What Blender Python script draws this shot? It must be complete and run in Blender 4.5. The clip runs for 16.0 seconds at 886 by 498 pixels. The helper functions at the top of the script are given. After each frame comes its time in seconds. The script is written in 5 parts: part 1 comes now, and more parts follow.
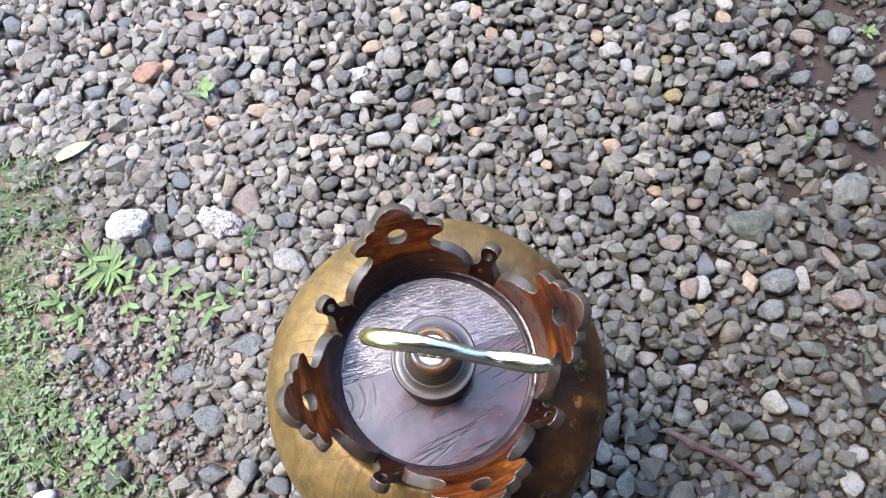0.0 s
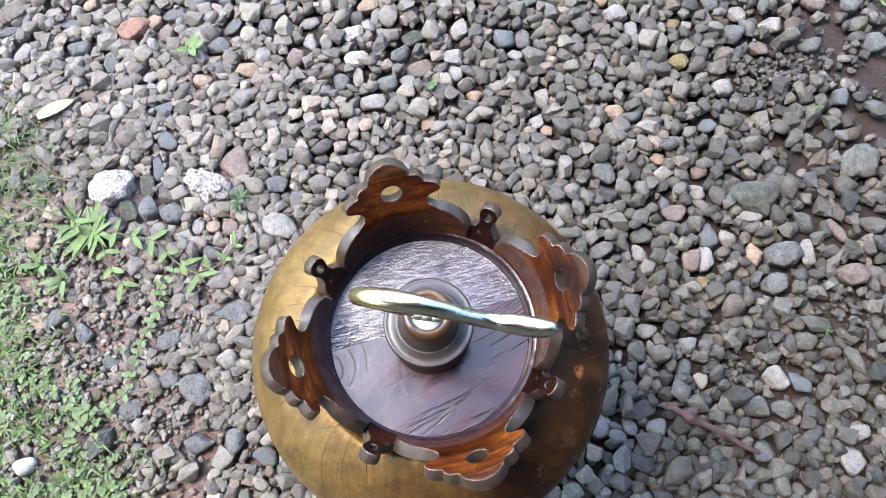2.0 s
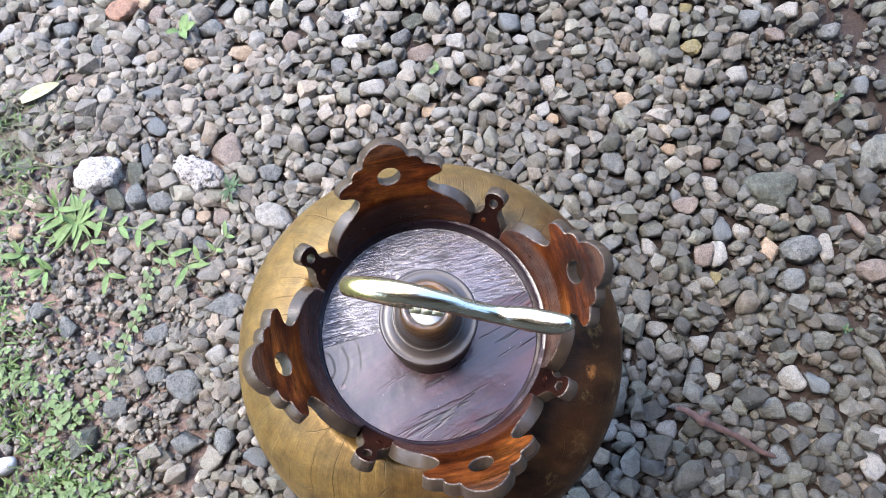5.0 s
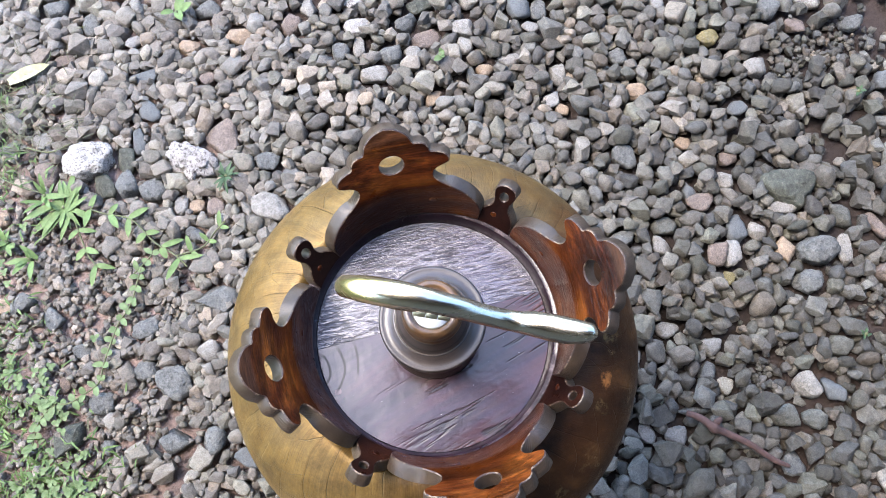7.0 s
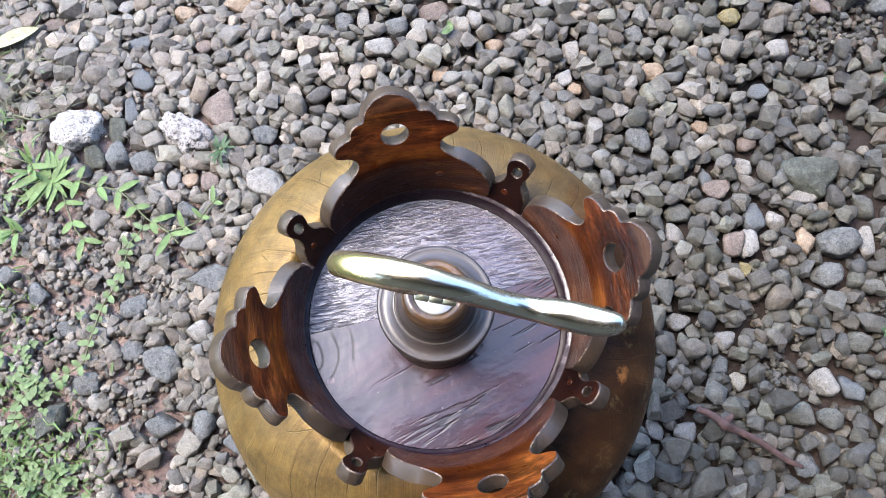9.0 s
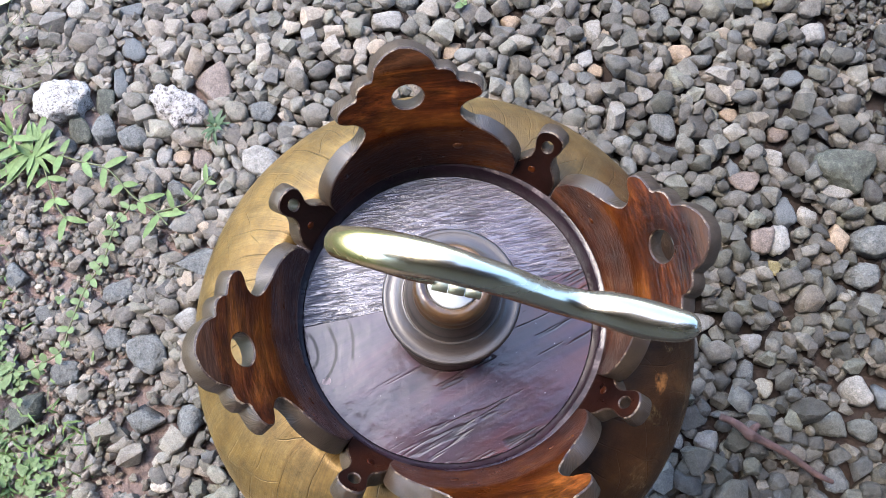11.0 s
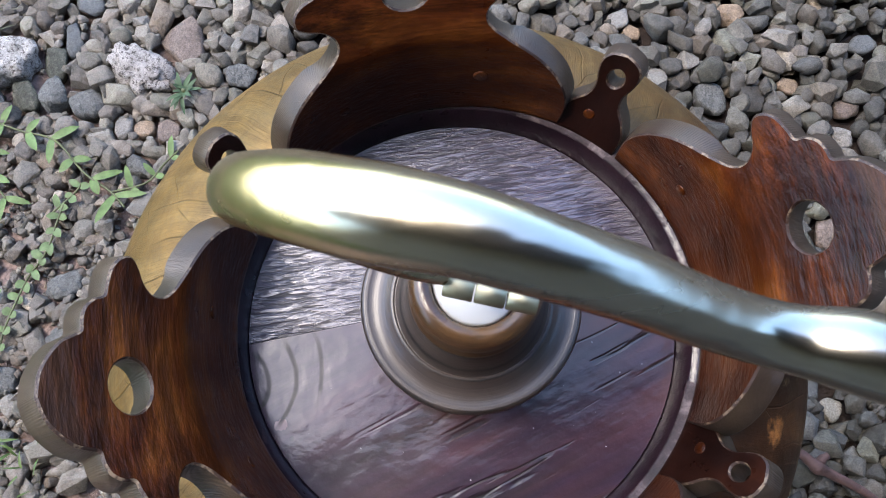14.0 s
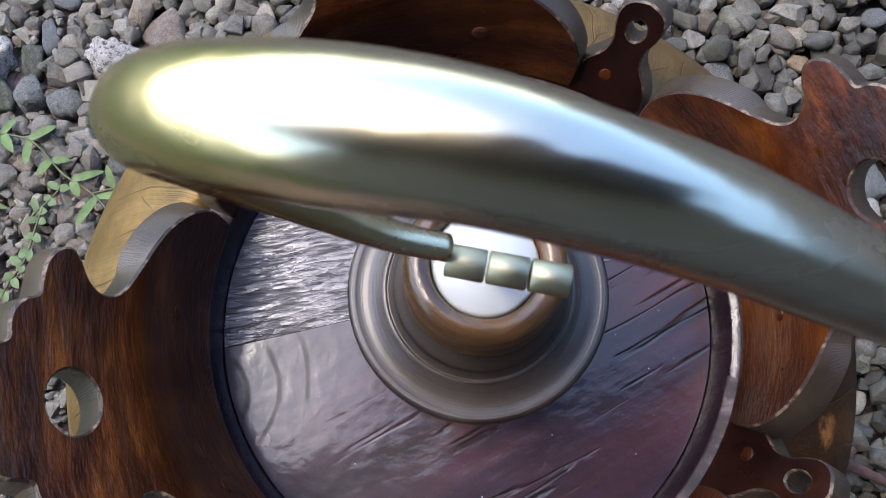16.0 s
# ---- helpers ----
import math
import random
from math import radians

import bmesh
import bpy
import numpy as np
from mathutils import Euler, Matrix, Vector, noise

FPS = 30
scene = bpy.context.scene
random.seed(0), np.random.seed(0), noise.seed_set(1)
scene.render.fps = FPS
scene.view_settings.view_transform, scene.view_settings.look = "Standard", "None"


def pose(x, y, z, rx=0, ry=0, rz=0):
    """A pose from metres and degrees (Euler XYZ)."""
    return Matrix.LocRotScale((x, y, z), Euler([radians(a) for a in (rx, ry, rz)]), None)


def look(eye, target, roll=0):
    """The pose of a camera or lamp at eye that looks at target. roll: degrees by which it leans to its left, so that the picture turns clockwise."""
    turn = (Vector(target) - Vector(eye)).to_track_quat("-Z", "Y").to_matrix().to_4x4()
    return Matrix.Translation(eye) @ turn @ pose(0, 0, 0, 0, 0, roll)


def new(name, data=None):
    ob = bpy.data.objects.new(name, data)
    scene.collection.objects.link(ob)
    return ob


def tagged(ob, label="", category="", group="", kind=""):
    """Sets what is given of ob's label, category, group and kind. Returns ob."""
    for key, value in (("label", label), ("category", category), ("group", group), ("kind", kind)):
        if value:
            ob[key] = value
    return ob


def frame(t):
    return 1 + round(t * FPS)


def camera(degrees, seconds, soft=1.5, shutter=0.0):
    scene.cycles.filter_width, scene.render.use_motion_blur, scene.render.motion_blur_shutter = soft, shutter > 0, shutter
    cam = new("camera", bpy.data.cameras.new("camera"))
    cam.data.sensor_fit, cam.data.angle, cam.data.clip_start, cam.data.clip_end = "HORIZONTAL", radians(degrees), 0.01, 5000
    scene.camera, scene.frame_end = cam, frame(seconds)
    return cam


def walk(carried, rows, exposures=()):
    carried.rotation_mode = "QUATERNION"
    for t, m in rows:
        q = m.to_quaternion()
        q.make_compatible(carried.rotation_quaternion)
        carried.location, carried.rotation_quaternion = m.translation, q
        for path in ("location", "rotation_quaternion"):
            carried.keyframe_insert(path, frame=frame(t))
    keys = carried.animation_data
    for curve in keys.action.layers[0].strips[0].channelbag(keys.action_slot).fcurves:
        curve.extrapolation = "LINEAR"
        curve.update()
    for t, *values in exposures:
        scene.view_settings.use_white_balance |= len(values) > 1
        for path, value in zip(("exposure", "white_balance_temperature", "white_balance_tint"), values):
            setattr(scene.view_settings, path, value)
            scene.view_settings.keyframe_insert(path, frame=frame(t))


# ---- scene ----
cam = camera(59.7, 16.0, soft=0.5)
cam.data.dof.use_dof, cam.data.dof.focus_distance, cam.data.dof.aperture_fstop = True, 0.5, 75.0
PATH = [
    (0, (0.0084, -0.0975, 1.0831), (0.0282, 0.4979, -0.8261), -4.10),
    (0.5, (0.0067, -0.0964, 1.0721), (0.0340, 0.4920, -0.8392), -2.96),
    (1, (0.0061, -0.0969, 1.0607), (0.0376, 0.4748, -0.8556), -2.31),
    (1.5, (0.0053, -0.0971, 1.0519), (0.0373, 0.4481, -0.8721), -1.93),
    (2, (0.0052, -0.0987, 1.0460), (0.0359, 0.4357, -0.8811), -1.95),
    (2.5, (0.0051, -0.1002, 1.0407), (0.0332, 0.4264, -0.8885), -2.18),
    (3, (0.0054, -0.1002, 1.0346), (0.0353, 0.4248, -0.8950), -1.96),
    (3.5, (0.0063, -0.0985, 1.0249), (0.0360, 0.4247, -0.9053), -1.95),
    (4, (0.0061, -0.0971, 1.0171), (0.0361, 0.4298, -0.9120), -1.82),
    (6.5, (0.0017, -0.0809, 0.9676), (0.0310, 0.4383, -0.9636), -1.11),
    (7, (0.0011, -0.0786, 0.9592), (0.0302, 0.4306, -0.9747), -0.69),
    (7.5, (-0.0011, -0.0768, 0.9505), (0.0255, 0.4197, -0.9867), -0.37),
    (8, (-0.0023, -0.0758, 0.9412), (0.0226, 0.4115, -0.9983), -0.20),
    (8.5, (-0.0024, -0.0738, 0.9288), (0.0261, 0.4060, -1.0126), 0.62),
    (9, (-0.0014, -0.0716, 0.9166), (0.0239, 0.4023, -1.0263), 0.53),
    (11.5, (-0.0110, -0.0568, 0.8362), (0.0131, 0.3984, -1.1112), 2.25),
    (12, (-0.0123, -0.0511, 0.8148), (0.0108, 0.4026, -1.1329), 2.40),
    (12.5, (-0.0147, -0.0471, 0.7859), (0.0084, 0.4075, -1.1616), 2.67),
    (13, (-0.0142, -0.0459, 0.7607), (0.0071, 0.4097, -1.1866), 2.45),
    (13.5, (-0.0124, -0.0413, 0.7391), (0.0071, 0.4124, -1.2087), 2.19),
    (14, (-0.0113, -0.0358, 0.7223), (0.0047, 0.4129, -1.2266), 1.68),
    (14.5, (-0.0108, -0.0365, 0.7073), (0.0038, 0.4107, -1.2420), 1.09),
    (15, (-0.0109, -0.0354, 0.6983), (0.0048, 0.4135, -1.2506), 0.82),
    (15.5, (-0.0107, -0.0338, 0.6915), (0.0046, 0.4149, -1.2575), 0.30),
    (16, (-0.0114, -0.0329, 0.6870), (0.0067, 0.4164, -1.2618), 0.33),
]
walk(cam, [(t, look(eye, target, roll)) for t, eye, target, roll in PATH], exposures=tuple((t, stops, 6500, 12) for t, stops in ((0, 3.3), (4, 3.25), (9, 3.24), (11.5, 3.18), (12.5, 3.04), (13.5, 2.66), (14.5, 2.66), (15.5, 2.46), (16, 2.44))))
SKY, SUN = 0.15, 0.5

# ---- world and light: a bright overcast day ----
world = bpy.data.worlds.new("overcast_sky")
scene.world = world
world.use_nodes = True
wn = world.node_tree.nodes
sky = wn.new("ShaderNodeTexSky")
sky.sky_type, sky.sun_disc = "NISHITA", False
sky.sun_elevation, sky.sun_rotation = radians(62), radians(-70)
sky.air_density, sky.dust_density, sky.ozone_density = 1.0, 1.5, 1.5
soften = wn.new("ShaderNodeHueSaturation")
soften.inputs["Saturation"].default_value = 1.10
world.node_tree.links.new(sky.outputs[0], soften.inputs["Color"])
world.node_tree.links.new(soften.outputs[0], wn["Background"].inputs["Color"])
wn["Background"].inputs["Strength"].default_value = SKY

sun = new("sun", bpy.data.lights.new("sun", "SUN"))
sun.data.energy, sun.data.angle, sun.data.color = SUN, radians(25), (1.0, 0.92, 0.80)
sun.matrix_world = look((-1.5, 0.55, 3.0), (0, 0, 0))


# ---- node helpers ----
class Mat:
    """A node material with a principled shader and short ways to add nodes."""

    def __init__(self, name, rough=0.6, coat=0.0, metal=0.0):
        self.m = bpy.data.materials.new(name)
        self.m.use_nodes = True
        self.n, self.l = self.m.node_tree.nodes, self.m.node_tree.links
        self.b = self.n["Principled BSDF"]
        self.b.inputs["Roughness"].default_value = rough
        self.b.inputs["Metallic"].default_value = metal
        self.b.inputs["Coat Weight"].default_value = coat
        self.b.inputs["Coat Roughness"].default_value = 0.12
        self.xyz = self.n.new("ShaderNodeTexCoord").outputs["Object"]

    def link(self, a, b):
        self.l.new(a, b)

    def mapped(self, scale=(1, 1, 1), turn=(0, 0, 0), src=None):
        """Coordinates turned first, then scaled."""
        out = src or self.xyz
        for key, value in (("Rotation", [radians(a) for a in turn]), ("Scale", scale)):
            m = self.n.new("ShaderNodeMapping")
            m.inputs[key].default_value = value
            self.link(out, m.inputs["Vector"])
            out = m.outputs[0]
        return out

    def noise(self, scale, detail=4, rough=0.55, src=None, warp=0.0):
        t = self.n.new("ShaderNodeTexNoise")
        t.inputs["Scale"].default_value, t.inputs["Detail"].default_value = scale, detail
        t.inputs["Roughness"].default_value, t.inputs["Distortion"].default_value = rough, warp
        self.link(src or self.xyz, t.inputs["Vector"])
        return t.outputs["Fac"]

    def wave(self, scale, warp, detail=2, src=None, rings=False, profile="SIN", across=False):
        t = self.n.new("ShaderNodeTexWave")
        t.bands_direction = "DIAGONAL" if across else "X"
        t.wave_type, t.wave_profile = ("RINGS" if rings else "BANDS"), profile
        t.inputs["Scale"].default_value, t.inputs["Distortion"].default_value = scale, warp
        t.inputs["Detail"].default_value, t.inputs["Detail Scale"].default_value = detail, 1.2
        self.link(src or self.xyz, t.inputs["Vector"])
        return t.outputs["Fac"]

    def ramp(self, fac, *stops, ease="LINEAR"):
        r = self.n.new("ShaderNodeValToRGB")
        r.color_ramp.interpolation = ease
        e = r.color_ramp.elements
        while len(e) < len(stops):
            e.new(0.5)
        for k, (p, c) in enumerate(stops):
            e[k].position = p
            e[k].color = (*c, 1) if isinstance(c, tuple) else (c, c, c, 1)
        self.link(fac, r.inputs[0])
        return r.outputs[0]

    def mix(self, a, b, fac=0.5, how="MIX"):
        x = self.n.new("ShaderNodeMix")
        x.data_type, x.blend_type = "RGBA", how
        for i, v in ((0, fac), (6, a), (7, b)):
            s = x.inputs[i]
            if isinstance(v, (int, float)):
                s.default_value = v if i == 0 else (v, v, v, 1)
            elif isinstance(v, tuple):
                s.default_value = (*v, 1)
            else:
                self.link(v, s)
        return x.outputs[2]

    def math(self, op, a, b=0.0):
        x = self.n.new("ShaderNodeMath")
        x.operation = op
        for s, v in zip(x.inputs, (a, b)):
            if isinstance(v, (int, float)):
                s.default_value = v
            else:
                self.link(v, s)
        return x.outputs[0]

    def color(self, c):
        if isinstance(c, tuple):
            self.b.inputs["Base Color"].default_value = (*c, 1)
        else:
            self.link(c, self.b.inputs["Base Color"])
        return self

    def rough(self, r):
        self.link(r, self.b.inputs["Roughness"])
        return self

    def bump(self, h, strength=0.4, depth=0.001, coat=True):
        x = self.n.new("ShaderNodeBump")
        x.inputs["Strength"].default_value, x.inputs["Distance"].default_value = strength, depth
        self.link(h, x.inputs["Height"])
        self.link(x.outputs[0], self.b.inputs["Normal"])
        if coat:
            self.link(x.outputs[0], self.b.inputs["Coat Normal"])
        return self


# ---- materials ----
def stone_material(name, per_object):
    m = Mat(name, 0.8)
    m.b.inputs["Specular IOR Level"].default_value = 0.3
    m.xyz = m.n.new("ShaderNodeNewGeometry").outputs["Position"]
    if per_object:
        rnd = m.n.new("ShaderNodeObjectInfo").outputs["Random"]
    else:
        rnd = m.n.new("ShaderNodeNewGeometry").outputs["Random Per Island"]
    tone = m.ramp(rnd, (0.0, (0.062, 0.061, 0.055)), (0.12, (0.070, 0.070, 0.064)), (0.24, (0.081, 0.076, 0.062)), (0.36, (0.070, 0.070, 0.054)), (0.48, (0.087, 0.082, 0.066)),
                  (0.58, (0.076, 0.075, 0.066)), (0.68, (0.092, 0.085, 0.070)), (0.76, (0.080, 0.074, 0.064)), (0.84, (0.110, 0.090, 0.066)), (0.90, (0.088, 0.081, 0.070)), (0.965, (0.106, 0.097, 0.079)), (1.0, (0.145, 0.131, 0.108)))
    other = m.math("FRACT", m.math("MULTIPLY", rnd, 37.0))
    value = m.ramp(other, (0.0, 0.55), (0.55, 1.04), (0.85, 1.42), (1.0, 1.95))
    mottled = m.ramp(m.noise(130, 6, 0.72), (0.32, 0.58), (0.68, 1.38))
    speck = m.ramp(m.noise(620, 3, 0.65), (0.36, 0.70), (0.64, 1.26))
    c = m.mix(m.mix(m.mix(tone, value, 1.0, "MULTIPLY"), mottled, 0.8, "MULTIPLY"), speck, 0.8, "MULTIPLY")
    place = m.n.new("ShaderNodeNewGeometry").outputs["Position"]
    dusty = m.ramp(m.noise(45, 3, 0.6, place), (0.52, 0.0), (0.72, 1.0))
    c = m.mix(c, (0.10, 0.076, 0.06), m.math("MULTIPLY", dusty, 0.16))
    # pale dust on the left stones, with that side's brighter light painted in
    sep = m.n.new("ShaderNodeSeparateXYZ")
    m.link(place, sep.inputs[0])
    dust_and_light = m.math("ADD", m.math("SUBTRACT", m.math("MULTIPLY", sep.outputs[1], 0.35), sep.outputs[0]), m.math("MULTIPLY", m.noise(5, 4, 0.6, place), 0.5))
    dry = m.ramp(m.math("ADD", m.math("MULTIPLY", dust_and_light, 0.7), 0.2), (0.12, 0.0), (0.8, 1.0))
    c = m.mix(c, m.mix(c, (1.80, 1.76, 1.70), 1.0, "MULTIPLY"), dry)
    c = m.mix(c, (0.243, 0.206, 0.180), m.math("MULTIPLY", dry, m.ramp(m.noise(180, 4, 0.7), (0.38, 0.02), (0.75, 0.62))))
    m.color(m.mix(c, (0.865, 0.838, 0.813), 1.0, "MULTIPLY"))
    m.rough(m.ramp(m.noise(160, 3), (0.3, 0.62), (0.7, 0.92)))
    m.bump(m.math("ADD", m.math("ADD", m.noise(260, 5, 0.65), m.noise(110, 3)), m.math("MULTIPLY", m.noise(1100, 2), 0.5)), 0.85, 0.0023)
    return m.m


def tinted_stone(name, base, spots, scale=220, deep=0.0025):
    m = Mat(name, 0.8)
    c = m.mix(base, spots, m.ramp(m.noise(scale, 4, 0.7), (0.5, 0.0), (0.62, 1.0)))
    c = m.mix(c, m.ramp(m.noise(75, 5, 0.7), (0.3, 0.60), (0.7, 1.18)), 1.0, "MULTIPLY")
    c = m.mix(c, m.ramp(m.noise(620, 3, 0.65), (0.36, 0.72), (0.64, 1.24)), 0.8, "MULTIPLY")
    m.color(c)
    m.b.inputs["Specular IOR Level"].default_value = 0.3
    m.bump(m.math("ADD", m.noise(scale * 0.9, 5, 0.7), m.noise(90, 3)), 0.8, deep)
    return m.m


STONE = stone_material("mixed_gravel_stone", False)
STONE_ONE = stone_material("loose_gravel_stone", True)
PUMICE = tinted_stone("white_porous_stone", (0.42, 0.395, 0.355), (0.13, 0.112, 0.100), 330, 0.004)
PUMICE_PINK = tinted_stone("pinkish_porous_stone", (0.33, 0.30, 0.27), (0.085, 0.072, 0.064), 260, 0.005)
RED_STONE = tinted_stone("dusky_red_stone", (0.148, 0.114, 0.092), (0.112, 0.088, 0.073))
BRICK_STONE = tinted_stone("brick_orange_stone", (0.230, 0.128, 0.082), (0.175, 0.105, 0.075))
TAN_STONE = tinted_stone("sandy_tan_stone", (0.250, 0.182, 0.122), (0.195, 0.147, 0.104))
PALE_STONE = tinted_stone("pale_beige_stone", (0.215, 0.198, 0.170), (0.160, 0.146, 0.124))
WHITE_STONE = tinted_stone("chalky_white_stone", (0.2904, 0.2685, 0.2364), (0.2232, 0.1978, 0.1643))
YELLOW_STONE = tinted_stone("ochre_yellow_stone", (0.1560, 0.1271, 0.0556), (0.1860, 0.1590, 0.0986))
DARK_STONE = tinted_stone("dark_greenish_stone", (0.056, 0.058, 0.044), (0.090, 0.090, 0.070), 180, 0.0035)
GREY_STONE = tinted_stone("round_grey_stone", (0.118, 0.116, 0.105), (0.072, 0.073, 0.068), 190, 0.0035)
BLUE_STONE = tinted_stone("slate_blue_stone", (0.102, 0.106, 0.103), (0.070, 0.074, 0.074), 150, 0.002)
OLIVE_STONE = tinted_stone("olive_grey_stone", (0.100, 0.097, 0.080), (0.066, 0.065, 0.055), 170, 0.003)
MOTTLED_STONE = tinted_stone("mottled_white_stone", (0.225, 0.210, 0.185), (0.115, 0.113, 0.105), 150, 0.003)
CREAM_STONE = tinted_stone("smooth_cream_stone", (0.240, 0.215, 0.165), (0.190, 0.165, 0.125), 90, 0.001)


BRIGHT_STONE = tinted_stone("bright_white_stone", (0.52, 0.50, 0.47), (0.44, 0.42, 0.39), 60, 0.0008)


def ground_material():
    m = Mat("damp_red_soil", 0.9)
    dry = m.ramp(m.noise(3.0, 5, 0.6), (0.35, (0.150, 0.101, 0.082)), (0.65, (0.270, 0.196, 0.165)))
    # darker than damp soil alone: shade between the stones is painted into it
    damp = m.ramp(m.noise(3.0, 5, 0.6), (0.35, (0.018, 0.0115, 0.0088)), (0.65, (0.042, 0.027, 0.021)))
    across = m.n.new("ShaderNodeSeparateXYZ")
    m.link(m.xyz, across.inputs[0])
    near = m.mix(dry, damp, m.ramp(m.math("ADD", m.math("ADD", across.outputs[0], 0.5), m.math("MULTIPLY", m.noise(6, 4, 0.6), 0.3)), (0.28, 0.0), (0.52, 1.0)))
    cells = m.n.new("ShaderNodeTexVoronoi")
    cells.inputs["Scale"].default_value = 42
    m.link(m.xyz, cells.inputs["Vector"])
    sep = m.n.new("ShaderNodeSeparateXYZ")
    m.link(cells.outputs["Color"], sep.inputs[0])
    loose = m.ramp(sep.outputs[0], (0.0, (0.07, 0.072, 0.07)), (0.5, (0.115, 0.112, 0.104)), (0.85, (0.15, 0.125, 0.105)), (1.0, (0.19, 0.175, 0.16)))
    loose = m.mix(loose, m.ramp(cells.outputs["Distance"], (0.35, 1.0), (0.75, 0.25)), 1.0, "MULTIPLY")
    side = m.n.new("ShaderNodeSeparateXYZ")
    m.link(m.xyz, side.inputs[0])
    lawn_shift = m.math("ADD", m.math("ADD", side.outputs[0], 0.62), m.math("MULTIPLY", m.noise(4, 5, 0.65), 0.5))
    lawn = m.ramp(lawn_shift, (0.0, 1.0), (0.08, 0.0))
    loose = m.mix(loose, m.ramp(m.noise(90, 4, 0.7), (0.3, (0.03, 0.05, 0.010)), (0.7, (0.09, 0.125, 0.03))), lawn)
    away = m.n.new("ShaderNodeVectorMath")
    away.operation = "LENGTH"
    m.link(m.xyz, away.inputs[0])
    c = m.mix(near, loose, m.ramp(m.math("MULTIPLY", away.outputs["Value"], 0.5), (0.45, 0.0), (0.6, 1.0)))
    fine = m.ramp(m.noise(140, 5, 0.7), (0.3, 0.6), (0.7, 1.3))
    m.color(m.mix(c, fine, 1.0, "MULTIPLY"))
    m.bump(m.math("ADD", m.noise(120, 6, 0.7), m.math("MULTIPLY", m.noise(500, 3), 0.5)), 0.9, 0.006)
    return m.m


SOIL = ground_material()


def varnished_wood(name, dark, mid, light, along=(1, 1, 1), turn=(0, 0, 0), coat=1.0, grain=260, rough=0.38, relief=0.35, spec=0.4, foot=None):
    """Stained hardwood: long streaks and pores under a glossy varnish, differing from piece to piece."""
    m = Mat(name, rough, coat)
    m.b.inputs["Specular IOR Level"].default_value = spec
    m.b.inputs["Coat Roughness"].default_value = 0.12
    if foot:
        sep = m.n.new("ShaderNodeSeparateXYZ")
        m.link(m.xyz, sep.inputs[0])
        edge = m.math("MULTIPLY", m.math("SUBTRACT", sep.outputs[2], foot), 100.0)
    shift = m.n.new("ShaderNodeVectorMath")
    m.link(m.xyz, shift.inputs[0])
    m.link(m.n.new("ShaderNodeObjectInfo").outputs["Random"], shift.inputs[1])
    m.xyz = shift.outputs[0]
    v = m.mapped(along, turn)
    streak = m.noise(55, 4, 0.6, v, 0.9)
    pores = m.noise(grain, 4, 0.65, v)
    broad = m.noise(22, 4, 0.6)
    c = m.ramp(m.math("ADD", m.math("MULTIPLY", streak, 0.45), m.math("MULTIPLY", broad, 0.55)), (0.30, dark), (0.5, mid), (0.72, light))
    c = m.mix(c, m.ramp(pores, (0.36, 0.74), (0.54, 1.04)), 0.8, "MULTIPLY")
    c = m.mix(c, m.ramp(broad, (0.3, 0.55), (0.7, 1.35)), 0.9, "MULTIPLY")
    if foot:
        # dark stains where the varnish pooled, open pale fibres towards the tip, a dull unvarnished end
        stain = m.ramp(m.noise(30, 6, 0.70, m.mapped((1.0, 0.7, 1.0), turn)), (0.36, 0.30), (0.52, 1.0))
        c = m.mix(c, m.mix((1.0, 0.75, 0.6), (1.0, 1.0, 1.0), stain), 1.0, "MULTIPLY")
        c = m.mix(c, stain, 0.7, "MULTIPLY")
        high = m.math("MULTIPLY", m.math("ADD", edge, m.math("MULTIPLY", broad, 0.8)), 0.25)
        tip = m.ramp(high, (0.12, 0.0), (0.50, 1.0))
        fibre = m.noise(150, 5, 0.74, m.mapped((1.0, 0.09, 1.0), turn), 0.5)
        c = m.mix(c, m.mix(c, m.ramp(fibre, (0.40, 0.45), (0.50, (0.95, 0.97, 1.0)), (0.62, (2.0, 2.05, 2.3))), 1.0, "MULTIPLY"), tip)
        dull = m.math("MULTIPLY", m.ramp(high, (0.89, 0.0), (0.94, 1.0)), 0.5)
        c = m.mix(c, m.ramp(fibre, (0.35, (0.030, 0.012, 0.006)), (0.65, (0.080, 0.042, 0.024))), dull)
    m.color(c)
    m.rough(m.ramp(m.noise(70, 4), (0.3, rough - 0.12), (0.7, rough + 0.15)))
    m.bump(m.math("ADD", pores, m.math("MULTIPLY", streak, 0.6)), relief, 0.0012, coat=False)
    lumps = m.n.new("ShaderNodeBump")
    lumps.inputs["Strength"].default_value, lumps.inputs["Distance"].default_value = 0.4, 0.002
    m.link(m.math("ADD", m.noise(45, 3), m.math("MULTIPLY", pores, 0.4)), lumps.inputs["Height"])
    m.link(lumps.outputs[0], m.b.inputs["Coat Normal"])
    return m.m


# grain runs across the carved leaves; the thin tips show open fibres
LEAF_WOOD = varnished_wood("varnished_carved_wood", (0.016, 0.0030, 0.0008), (0.050, 0.0115, 0.0020), (0.130, 0.041, 0.0064), (1.0, 0.20, 1.0), (0, 0, 8), 0.27, 480, 0.36, 0.5, 0.06, 0.492)
DARK_WOOD = varnished_wood("dark_varnished_wood", (0.004, 0.0013, 0.0008), (0.013, 0.0038, 0.0021), (0.035, 0.010, 0.0045), (1, 1, 0.2), (0, 0, 0), 0.12, 300, 0.35, 0.35, 0.14)
RING_WOOD = varnished_wood("purplish_varnished_wood", (0.005, 0.0019, 0.0036), (0.012, 0.0046, 0.0080), (0.028, 0.011, 0.0155), (1, 1, 0.4), (0, 0, 0), 0.55, 300, 0.35, 0.3, 0.2)


